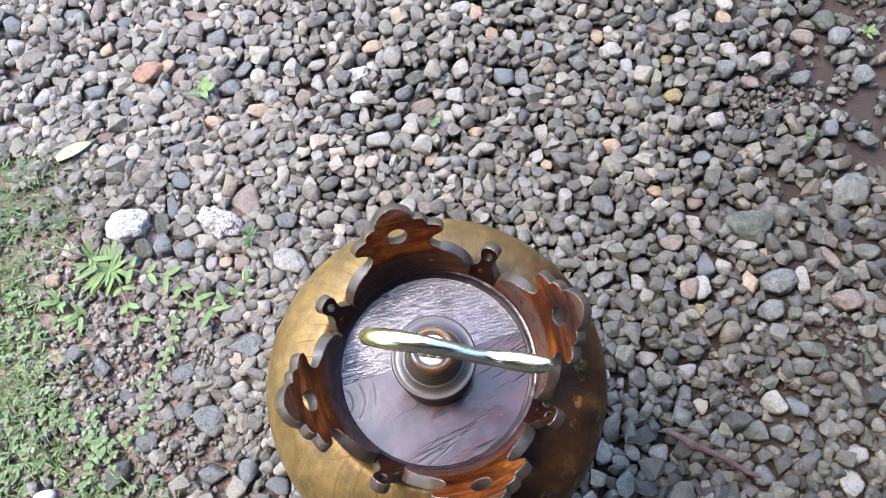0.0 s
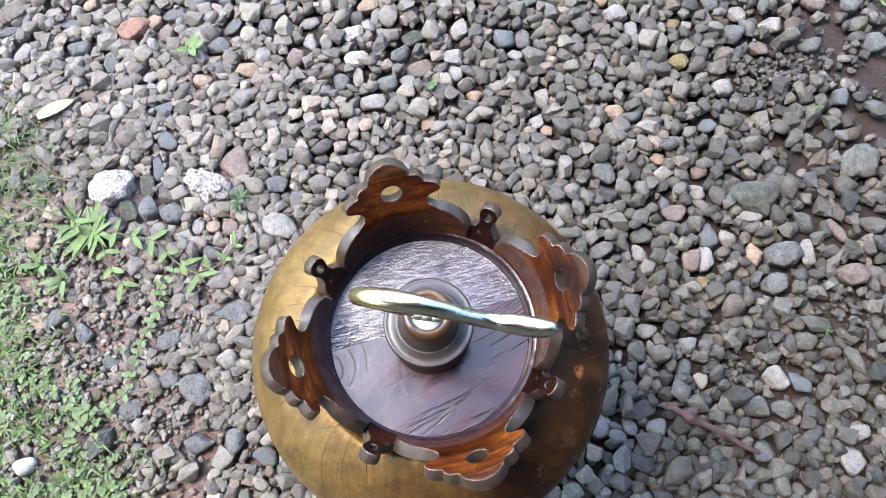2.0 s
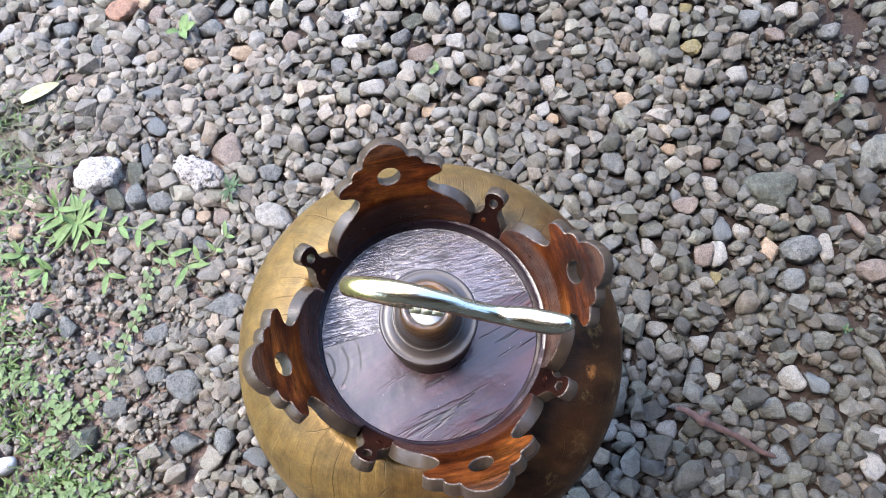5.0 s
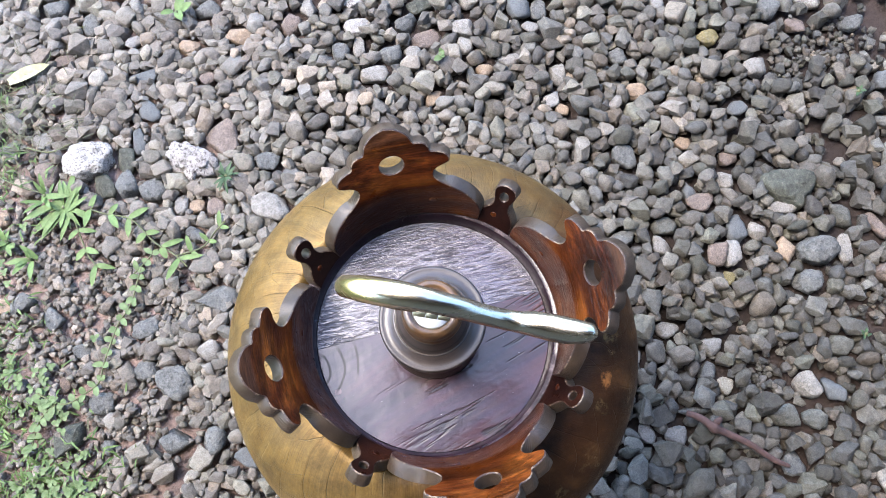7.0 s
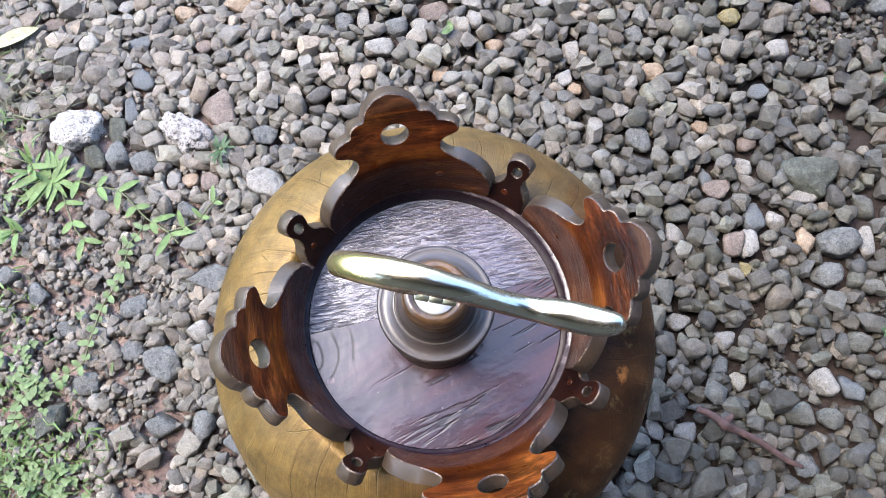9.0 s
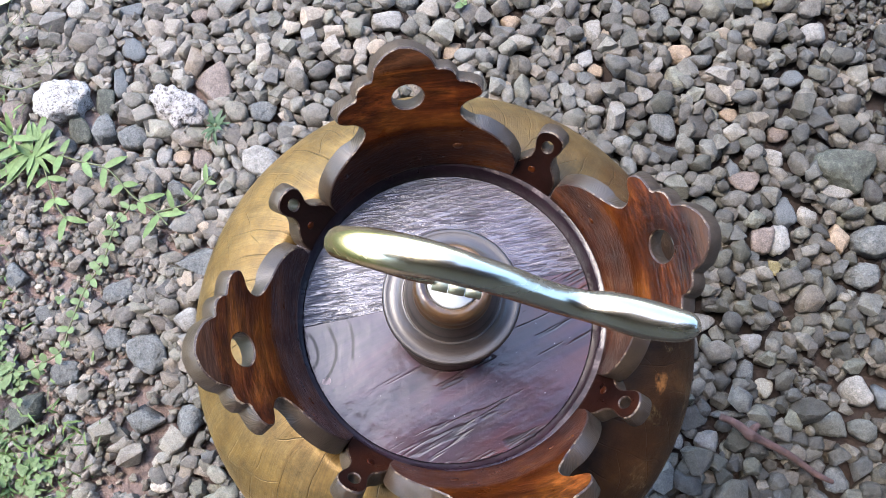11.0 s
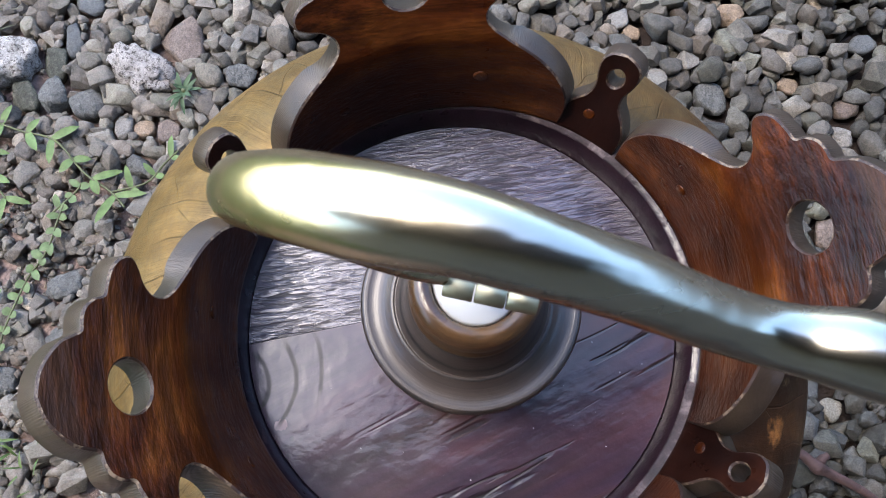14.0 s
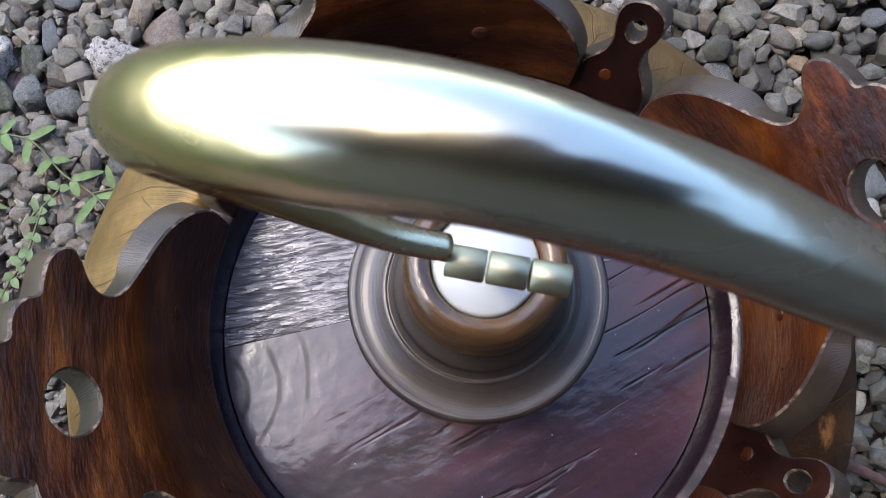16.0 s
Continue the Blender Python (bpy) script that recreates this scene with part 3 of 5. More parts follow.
def make_shade_roof():
    """Unseen roof above, added to block the sky over the near side."""
    edge = [(-3.6, -0.9), (-0.6, -0.14), (0.0, -0.04), (0.4, 0.04), (1.02, 0.06), (3.4, 0.1)]
    back = [(-3.4, -2.9), (-0.9, -2.7), (0.9, -2.4), (2.2, -2.1), (3.0, -1.9), (3.6, -1.7)]
    bm = bmesh.new()
    rows = [[bm.verts.new((x, y, z + (0 if p is edge else 0.5))) for x, y in p] for p in (edge, back) for z in (2.5, 2.58)]
    e0, e1, b0, b1 = rows
    for a, b in ((e0, e1), (e1, b1), (b1, b0), (b0, e0)):
        for k in range(5):
            bm.faces.new((a[k], a[k + 1], b[k + 1], b[k]))
    bm.faces.new((e0[0], e1[0], b1[0], b0[0])), bm.faces.new((e0[5], b0[5], b1[5], e1[5]))
    bmesh.ops.recalc_face_normals(bm, faces=bm.faces)
    tagged(new("roof_eave", mesh_of("roof_eave", bm, ROOF_WOOD.m, smooth=False)), "unseen dark roof added to block the sky over the gravel", "roof", kind="structure")


make_shade_roof()


# ---- the lantern ----
lantern = thing("carved_wooden_lantern", (0, 0, -0.004), "round varnished wooden lantern with carved leaf crown, standing on gravel", "lantern")

BODY_PROFILE = [(0.0, 0.0), (0.104, 0.0), (0.110, 0.006), (0.110, 0.028), (0.103, 0.038), (0.085, 0.052), (0.072, 0.085), (0.068, 0.125), (0.076, 0.165),
                (0.098, 0.205), (0.124, 0.243), (0.146, 0.282), (0.1560, 0.315), (0.1590, 0.345), (0.1570, 0.370), (0.1520, 0.390), (0.1450, 0.406),
                (0.135, 0.421), (0.124, 0.433), (0.110, 0.443), (0.097, 0.448), (0.090, 0.441), (0.086, 0.428), (0.0, 0.425)]
smooth_profile = [(0.0, 0.0)] + [tuple(p) for p in spline(BODY_PROFILE[1:-1], 4)] + [(0.0, 0.425)]
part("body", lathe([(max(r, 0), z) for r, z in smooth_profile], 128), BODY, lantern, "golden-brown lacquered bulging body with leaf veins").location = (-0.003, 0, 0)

# ring that holds the lid
RING = [(0.0784, 0.430), (0.0784, 0.4430), (0.0804, 0.4546), (0.0809, 0.4555), (0.0880, 0.4555), (0.0888, 0.4545), (0.0905, 0.446), (0.0905, 0.430)]
ring = lathe(RING, 96, True)
for f in ring.faces:
    c = f.calc_center_median()
    gap = (math.degrees(math.atan2(c.y, c.x)) - 13.0 - 45 + 45) % 90 - 45
    if 0.0806 < math.hypot(c.x, c.y) < 0.0886 and c.z > 0.454 and abs(gap) < 16:
        f.material_index = 1
part("ring", ring, (RING_WOOD, WORN), lantern, "dark ring round the lid with a worn pale edge").location = (-0.0022, 0, 0)


def lid_board(side):
    """One of the two boards of the round lid, cut along a seam."""
    r, z0, z1 = 0.0782, 0.430, 0.4430
    turn = radians(SEAM_TURN)
    c, s = math.cos(turn), math.sin(turn)
    off = SEAM_OFF + side * 0.00006
    half = math.acos(max(-1, min(1, side * off / r)))
    arc = [math.pi / 2 * side + (-half + 2 * half * k / 60) for k in range(61)]
    bm = bmesh.new()
    pts = [(r * math.cos(a), r * math.sin(a)) for a in arc]
    pts = [(c * x - s * y, s * x + c * y) for x, y in pts]
    cen = np.mean(pts, axis=0)
    def ring(shrink, z):
        return [bm.verts.new((x + (cen[0] - x) * shrink, y + (cen[1] - y) * shrink, z)) for x, y in pts]
    low, mid, top = ring(0, z0), ring(0, z1 - 0.0004 * (side > 0)), ring(0.0012, z1 + 0.0002 * (side < 0))
    n = len(pts)
    for a, b in ((low, mid), (mid, top)):
        for k in range(n):
            bm.faces.new((a[k], a[(k + 1) % n], b[(k + 1) % n], b[k]))
    bm.faces.new(top), bm.faces.new(low[::-1])
    bmesh.ops.recalc_face_normals(bm, faces=bm.faces)
    return bm


SEAM_TURN, SEAM_OFF = 11.0, 0.009
lid = thing("lid", (-0.0022, 0, 0), "round dark purplish-brown varnished lid of two boards", "")
lid.parent = lantern
part("board", lid_board(1), ROUGH_LID, lid, "coarse open-grained board", smooth=False)
part("board", lid_board(-1), SMOOTH_LID, lid, "smoother curly-grained board", smooth=False)

# ---- carved leaves and loops on one flaring cone ----
FLARE = (0.15, 0.70, 0.495)


def on_cone(a, z, off):
    """Angle in degrees, height, and distance out of the inner face: an upright collar that bends outwards."""
    low, high, bend = FLARE
    h = z - bend
    root = math.hypot(h, 0.0018)
    r = 0.0812 + low * (z - 0.4555) + (high - low) * 0.5 * (h + root)
    slope = low + (high - low) * 0.5 * (1 + h / root)
    nr = 1 / math.hypot(1, slope)
    r, z, a = r + off * nr, z - off * slope * nr, radians(a)
    return Vector((r * math.cos(a), r * math.sin(a), z))


def cut_plate(outer, holes, thick):
    """A plate of the cone with cut outlines in (degrees, height * 1000); rims take the second material."""
    from mathutils import geometry
    verts, edges = [], []
    for loop in (outer, *holes):
        i0 = len(verts)
        verts += [Vector((a, z)) for a, z in loop]
        edges += [(i0 + k, i0 + (k + 1) % len(loop)) for k in range(len(loop))]
    def inside(p, loop):
        x, y, hit = p[0], p[1], False
        for (x0, y0), (x1, y1) in zip(loop, [*loop[1:], loop[0]]):
            if (y0 > y) != (y1 > y) and x < (x1 - x0) * (y - y0) / (y1 - y0) + x0:
                hit = not hit
        return hit
    amin, amax = min(p[0] for p in outer), max(p[0] for p in outer)
    zmin, zmax = min(p[1] for p in outer), max(p[1] for p in outer)
    edge_pts = np.array([(v.x, v.y) for v in verts])
    for a in np.arange(amin + 1, amax, 2.5):
        for z in np.arange(zmin + 2, zmax, 2.6):
            if inside((a, z), outer) and not any(inside((a, z), h) for h in holes):
                if np.min(np.hypot(edge_pts[:, 0] - a, edge_pts[:, 1] - z)) > 1.2:
                    verts.append(Vector((a, z)))
    v2, _, faces, *_ = geometry.delaunay_2d_cdt(verts, edges, [], 0, 1e-5)
    keep = []
    for f in faces:
        c = (sum(v2[i].x for i in f) / len(f), sum(v2[i].y for i in f) / len(f))
        if inside(c, outer) and not any(inside(c, h) for h in holes):
            keep.append(list(f))
    count = {}
    for f in keep:
        for i, j in zip(f, f[1:] + f[:1]):
            count[(i, j)] = 1
    rim = [(i, j) for (i, j) in count if (j, i) not in count]
    nxt, prv = dict(rim), {j: i for i, j in rim}
    # rim points move a little inwards on both faces: a soft worn edge
    def shrink(i, d):
        if i not in nxt or i not in prv:
            return v2[i]
        t = (v2[nxt[i]] - v2[prv[i]])
        t = Vector((t.x * 1.6, t.y))
        if t.length < 1e-9:
            return v2[i]
        t.normalize()
        return v2[i] + Vector((-t.y * d / 1.6, t.x * d))
    bm = bmesh.new()
    front = [bm.verts.new(on_cone(p.x, p.y / 1000, 0)) for p in (shrink(i, 0.5) for i in range(len(v2)))]
    back = [bm.verts.new(on_cone(p.x, p.y / 1000, thick)) for p in (shrink(i, 0.5) for i in range(len(v2)))]
    edge1 = {i: bm.verts.new(on_cone(v2[i].x, v2[i].y / 1000, 0.0007)) for i in nxt}
    edge2 = {i: bm.verts.new(on_cone(v2[i].x, v2[i].y / 1000, thick - 0.0007)) for i in nxt}
    for f in keep:
        bm.faces.new([front[i] for i in f])
        bm.faces.new([back[i] for i in f[::-1]])
    for i, j in rim:
        for a, b, m in ((front, edge1, 2), (edge1, edge2, 1), (edge2, back, 1)):
            low = m == 2 and max(v2[i].y, v2[j].y) < 457
            bm.faces.new((a[j], a[i], b[i], b[j])).material_index = 0 if low else m
    for v in [v for v in bm.verts if not v.link_faces]:
        bm.verts.remove(v)
    bmesh.ops.recalc_face_normals(bm, faces=bm.faces)
    for e in bm.edges:
        e.smooth = len(e.link_faces) == 2 and e.link_faces[0].material_index == e.link_faces[1].material_index
    return bm


HALF = [(36.6, 456), (37.0, 466), (36.2, 473), (33.5, 481), (29.5, 487.5), (25, 492.3), (20.5, 496.0), (17.2, 498.6), (15.5, 501.2), (15.6, 504.2), (17.2, 506.8), (19.6, 508.8),
        (21.2, 511.2), (20.7, 514.0), (18.8, 515.9), (16.0, 516.5), (14.3, 516.8), (13.7, 519.0), (12.2, 521.2), (10.2, 521.9), (8.8, 521.9), (8.1, 523.8), (7.2, 526.6), (5.3, 529.4), (3, 531.6), (0, 532.8)]
ring_half = spline(HALF, 4)
outline = [(p[0], p[1]) for p in ring_half] + [(-p[0], p[1]) for p in ring_half[-2::-1]]
outline += [(a, 455.6) for a in np.linspace(-34, 34, 18)]
hole = [(4.5 * math.cos(t), 511 + 5.3 * math.sin(t)) for t in np.linspace(0, 2 * math.pi, 28, endpoint=False)]
leaf_mesh = mesh_of("carved_leaf", cut_plate(outline, [hole], 0.0095), LEAF_WOOD, RIM, ARRIS)
for turn in (11.5, 102.0, 194.3, 284.0):
    shared("carved_leaf", leaf_mesh, lantern, pose(0, 0, 0, 0, 0, turn), "upright carved wooden leaf with a round hole")



def plug_mesh(r, material):
    """A small round wooden plug on the inner face of a leaf's foot."""
    bm = lathe([(0.0, -0.001), (r, -0.001), (r, 0.0001), (r - 0.0003, 0.0004), (0.0, 0.0002)], 20)
    return mesh_of("plug", bm, material)


plug, plug_orange = plug_mesh(0.0021, LEAF_WOOD), plug_mesh(0.0027, BARE_WOOD)
for leaf in [ob for ob in lantern.children if ob.name.startswith("carved_leaf")]:
    for a, z in ((-15.0, 0.4760), (19.0, 0.4735)):
        at = on_cone(a, z, 0)
        out = (on_cone(a, z, -0.01) - at).normalized()
        orange = a < 0 and leaf.name.endswith("001")
        shared("plug", plug_orange if orange else plug, leaf, Matrix.Translation(at) @ out.to_track_quat("Z", "Y").to_matrix().to_4x4(), "chipped orange wooden plug" if orange else "small round wooden plug")
FLARE = (0.60, 0.60, 0.470)
loop_half = [(8.8, 455.6), (8.5, 462), (6.6, 466.8), (4.1, 470.8), (3.4, 475), (4.2, 479.5), (4.3, 483.5), (2.9, 486.6), (0, 488)]
lh = spline(loop_half, 4)
loop_line = [(p[0], p[1]) for p in lh] + [(-p[0], p[1]) for p in lh[-2::-1]] + [(a, 455.4) for a in np.linspace(-7, 7, 8)]
eye = [(1.75 * math.cos(t), 479.6 + 3.1 * math.sin(t)) for t in np.linspace(0, 2 * math.pi, 18, endpoint=False)]
loop_mesh = mesh_of("loop", cut_plate(loop_line, [eye], 0.009), DARK_WOOD, RIM, ARRIS)
for turn in (57.8, 147.0, 239.5, 328.5):
    loop = shared("loop", loop_mesh, lantern, pose(0, 0, 0, 0, 0, turn), "small carved wooden loop")
    at = on_cone(1.5, 0.4645, 0)
    out = (on_cone(1.5, 0.4645, -0.01) - at).normalized()
    shared("plug", plug, loop, Matrix.Translation(at) @ out.to_track_quat("Z", "Y").to_matrix().to_4x4(), "small round wooden plug")

# ---- turned knob with its white cap ----
KNOB = [(0.0, 0.4415), (0.030, 0.4415), (0.031, 0.444), (0.030, 0.449), (0.024, 0.456), (0.0205, 0.466), (0.021, 0.478), (0.0265, 0.4905), (0.0312, 0.4960), (0.0325, 0.4990), (0.0327, 0.5006),
        (0.0322, 0.5018), (0.0314, 0.5022), (0.0303, 0.5019), (0.0285, 0.5018), (0.0268, 0.5023), (0.0252, 0.5033), (0.0238, 0.5046), (0.0229, 0.5058), (0.0226, 0.5052), (0.0223, 0.5050), (0.0220, 0.5060),
        (0.0208, 0.5085), (0.0195, 0.5120), (0.0182, 0.5150), (0.0170, 0.5170), (0.0, 0.5170)]
knob = part("knob", lathe(KNOB, 72), KNOB_WOOD, lantern, "turned dark brown wooden knob with a dished flange")
knob.location.x = -0.0012
COLLAR = [(0.0, 0.5160), (0.0172, 0.5160), (0.0180, 0.5180), (0.0178, 0.5215), (0.0170, 0.5228), (0.0174, 0.5260), (0.0176, 0.5310), (0.0166, 0.5350), (0.0145, 0.5368), (0.0124, 0.5362), (0.0116, 0.5340), (0.0114, 0.5270), (0.0, 0.5270)]
part("collar", lathe(COLLAR, 64), AMBER_WOOD, knob, "amber varnished turned collar")
part("cap", lathe([(0.0, 0.525), (0.0112, 0.525), (0.0113, 0.5335), (0.0106, 0.5345), (0.0, 0.5345)], 48), CAP, knob, "white round cap")

# ---- hook ----
HOOK = [(-0.0100, -0.0078, 0.5830, 0.0021), (-0.0175, -0.0070, 0.5880, 0.0023), (-0.0260, -0.0052, 0.5960, 0.0028), (-0.0330, -0.0034, 0.6050, 0.0038), (-0.0373, -0.0023, 0.6147, 0.0052),
        (-0.0388, -0.0026, 0.6199, 0.0053), (-0.0354, -0.0047, 0.6267, 0.0055), (-0.0288, -0.0072, 0.6318, 0.0061), (-0.0185, -0.0106, 0.6363, 0.0063), (-0.0085, -0.0134, 0.6386, 0.0057),
        (0.0016, -0.0163, 0.6375, 0.0052), (0.0118, -0.0186, 0.6331, 0.0050), (0.0219, -0.0211, 0.6271, 0.0047), (0.0311, -0.0230, 0.6220, 0.0047), (0.0379, -0.0246, 0.6212, 0.0049),
        (0.0449, -0.0263, 0.6226, 0.0058), (0.0544, -0.0291, 0.6234, 0.0062), (0.0623, -0.0312, 0.6246, 0.0056), (0.0676, -0.0322, 0.6258, 0.0045), (0.0699, -0.0328, 0.6261, 0.0031),
        (0.0713, -0.0332, 0.6262, 0.0008)]
path = spline(HOOK, 6)
hook_bm = tube(bmesh.new(), [p[:3] for p in path], [p[3] for p in path], 28, up=(0.25, 0.97, 0))
hook = part("hook", hook_bm, STEEL, lantern, "polished pale metal hook with a pointed tip")
for k in range(3):
    bm = bmesh.new()
    x0 = -0.0100 + 0.0061 * k
    prof = [(0.0, 0.0022), (0.00018, 0.0025), (0.00582, 0.0025), (0.0060, 0.0022)]
    tube(bm, [(x0 + 0.97 * s, -0.0090 - 0.22 * (x0 + s + 0.0095), 0.580) for s, _ in prof], [r for _, r in prof], 20)
    part("barrel", bm, BRASS, hook, "dull brass barrel segment")
pin = bmesh.new()
tube(pin, [(0.0, -0.0112, 0.579), (0.0, -0.009, 0.565), (0.0, -0.0045, 0.548), (0.0, -0.001, 0.528)], [0.0017] * 4, 14, up=(1, 0, 0))
part("pin", pin, BRASS, hook)


# ---- gravel ----
rng = np.random.default_rng(11)
X0, X1, Y0, Y1, CELL = -0.85, 0.98, -0.40, 0.98, 0.003
heights = np.zeros((int((Y1 - Y0) / CELL) + 1, int((X1 - X0) / CELL) + 1))
taken = np.zeros(heights.shape, bool)          # where singled-out stones lie bare


def unit_sphere(level):
    bm = bmesh.new()
    bmesh.ops.create_icosphere(bm, subdivisions=level, radius=1)
    v = np.array([p.co[:] for p in bm.verts])
    f = np.array([[q.index for q in p.verts] for p in bm.faces])
    bm.free()
    return v, f


BALL4, BALL3 = unit_sphere(4), unit_sphere(3)


def stone_shape(ball, r, planes, sharp, lump=0.0, round_to=0.92, deepest=0.72):
    """A stone of radius about 1: a ball cut by soft-edged random planes."""
    d = ball[0]
    n = r.normal(size=(planes, 3))
    n /= np.linalg.norm(n, axis=1)[:, None]
    dist = r.uniform(deepest, 1.0, planes)
    q = np.maximum(d @ n.T, 1e-3) / dist
    rad = np.power(np.power(q, sharp).sum(axis=1) + np.power(round_to, sharp), -1 / sharp)
    if lump:
        rad *= np.array([1 + lump * noise.noise(Vector(p) * 2.3) + lump * 0.5 * noise.noise(Vector(p) * 6) + lump * 0.3 * noise.noise(Vector(p) * 14) for p in d])
    return d * rad[:, None]


def flat_topped(v):
    """Steepens the sides and flattens the tops of a stone."""
    v = v.copy()
    v[:, 2] = np.tanh(1.7 * v[:, 2]) / math.tanh(1.7)
    return v


def chipped_shape(r, cuts, edge):
    """Crushed stone: a block cut by random planes, with narrow worn edges. Gives places, triangles."""
    bm = bmesh.new()
    bmesh.ops.create_cube(bm, size=2.0, matrix=Matrix.Diagonal((1.0, 1.0, 1.0, 1.0)))
    bmesh.ops.rotate(bm, verts=bm.verts, matrix=Euler(r.uniform(0, 6.28, 3)).to_matrix())
    for k in range(cuts):
        n = Vector(r.normal(size=3)).normalized()
        cut = bmesh.ops.bisect_plane(bm, geom=bm.verts[:] + bm.edges[:] + bm.faces[:], plane_co=n * float(r.uniform(0.72, 0.98)), plane_no=n, clear_outer=True)
        rim = [e for e in cut["geom_cut"] if isinstance(e, bmesh.types.BMEdge)]
        if rim:
            bmesh.ops.contextual_create(bm, geom=rim)
    bmesh.ops.remove_doubles(bm, verts=bm.verts, dist=0.05)
    bmesh.ops.bevel(bm, geom=list(bm.edges), offset=edge, segments=1, affect="EDGES", clamp_overlap=True)
    for v in bm.verts:
        v.co *= 1 + 0.09 * noise.noise(v.co * 2.0)
    bmesh.ops.triangulate(bm, faces=bm.faces)
    bmesh.ops.recalc_face_normals(bm, faces=bm.faces)
    bm.verts.index_update()
    v = np.array([q.co[:] for q in bm.verts])
    f = np.array([[q.index for q in t.verts] for t in bm.faces])
    bm.free()
    return flat_topped((v - v.mean(axis=0)) * 0.92), f


# most are crushed stones with worn edges, every sixth is round
SHAPES = [(*chipped_shape(rng, int(rng.integers(5, 10)), float(rng.uniform(0.05, 0.12))), k % 3 == 1) if k % 6 else
          (flat_topped(stone_shape(BALL3, rng, int(rng.integers(8, 13)), float(rng.choice([18, 28, 36])), 0.10)), BALL3[1], False) for k in range(54)]
SMALL = [(*chipped_shape(rng, 8, 0.16), False) for _ in range(20)]


def euler_matrix(rx, ry, rz):
    return np.array(Euler((rx, ry, rz)).to_matrix())


# bare patches of soil: place and radius
BARE = [(0.50, 0.40, 0.035), (0.57, 0.42, 0.04), (0.62, 0.445, 0.05), (0.515, 0.30, 0.026), (0.54, 0.265, 0.024), (0.55, 0.055, 0.036), (0.40, -0.01, 0.034), (0.37, 0.045, 0.02),
        (-0.55, 0.11, 0.03), (-0.475, 0.06, 0.036), (-0.37, 0.0, 0.03), (-0.41, -0.06, 0.03), (-0.35, 0.11, 0.03), (-0.43, 0.145, 0.036), (-0.51, 0.225, 0.03)]


def fullness(x, y):
    """How thickly the gravel lies at a place, 0 to 1."""
    n = noise.noise((x * 5.5, y * 5.5, 7)) * 0.5 + noise.noise((x * 14, y * 14, 2)) * 0.35
    f = 1.0
    if x < -0.30:
        f = 1.0 - (-0.30 - x) / 0.36
        f += 0.6 * max(0.0, min(1.0, (y - 0.38) / 0.15))
    mat = -0.545 + 0.13 * max(0, min(1, (0.10 - y) / 0.14))
    f *= 1 - 0.75 / (1 + math.exp((x - mat) / 0.02)) * (y < 0.33)
    if x < -0.18 and y < 0.30:
        f *= 1 - 0.4 * min(1.0, (-0.18 - x) / 0.1) * min(1.0, (0.30 - y) / 0.1)
    if x > 0.30:
        edge = max(0.0, (x - 0.30) / 0.35)
        f -= edge * (0.70 if y > 0.28 else 0.50)
    w = noise.noise((x * 30, y * 30, 1)) * 0.5
    if any(math.hypot(x - bx, y - by) < br * ((0.98 if bx > 0 else 0.8) + w) for bx, by, br in BARE):
        return 0.0
    return max(0.04, min(1.0, f + (0.5 if x < -0.3 or x > 0.36 else 0.12) * n))


def ground_top(x, y, a, b, ang, raise_it=None):
    """Mean height of what lies under an oval at a place; with raise_it = (centre height, half height) the oval is added."""
    rr = max(a, b)
    i0, i1 = int((y - rr - Y0) / CELL), int((y + rr - Y0) / CELL) + 1
    j0, j1 = int((x - rr - X0) / CELL), int((x + rr - X0) / CELL) + 1
    if i0 < 0 or j0 < 0 or i1 >= heights.shape[0] or j1 >= heights.shape[1]:
        return None
    yy = Y0 + CELL * np.arange(i0, i1 + 1)[:, None] - y
    xx = X0 + CELL * np.arange(j0, j1 + 1)[None, :] - x
    c, s = math.cos(ang), math.sin(ang)
    rho = ((c * xx + s * yy) / a) ** 2 + ((-s * xx + c * yy) / b) ** 2
    sub = heights[i0:i1 + 1, j0:j1 + 1]
    m = rho < 1
    if not m.any():
        return None
    if raise_it:
        zc, h = raise_it
        np.maximum(sub, np.where(m, zc + h * np.sqrt(np.clip(1 - rho, 0, 1)), -1), out=sub)
        return None
    return 0.6 * float(sub[m].mean()) + 0.4 * float(sub[m].max())


def share_taken(x, y, a, b, ang, mark=False):
    """The share of an oval that lies on singled-out stones; with mark the oval is set aside for one."""
    rr = max(a, b)
    i0, j0 = max(0, int((y - rr - Y0) / CELL)), max(0, int((x - rr - X0) / CELL))
    sub = taken[i0:int((y + rr - Y0) / CELL) + 2, j0:int((x + rr - X0) / CELL) + 2]
    yy = Y0 + CELL * (i0 + np.arange(sub.shape[0]))[:, None] - y
    xx = X0 + CELL * (j0 + np.arange(sub.shape[1]))[None, :] - x
    c, s = math.cos(ang), math.sin(ang)
    m = ((c * xx + s * yy) / a) ** 2 + ((-s * xx + c * yy) / b) ** 2 < 1
    if mark:
        sub |= m
        return 1.0
    return float(sub[m].mean()) if m.any() else 0.0


def bedded(x):
    """How far a stone stands out of the ground, as a share of its half height: less in the dry soil beside the grass."""
    return 0.72 - 0.42 * max(0.0, min(1.0, (-0.08 - x) / 0.22))


stones = []          # (shape number, small?, 3x3 matrix, place)


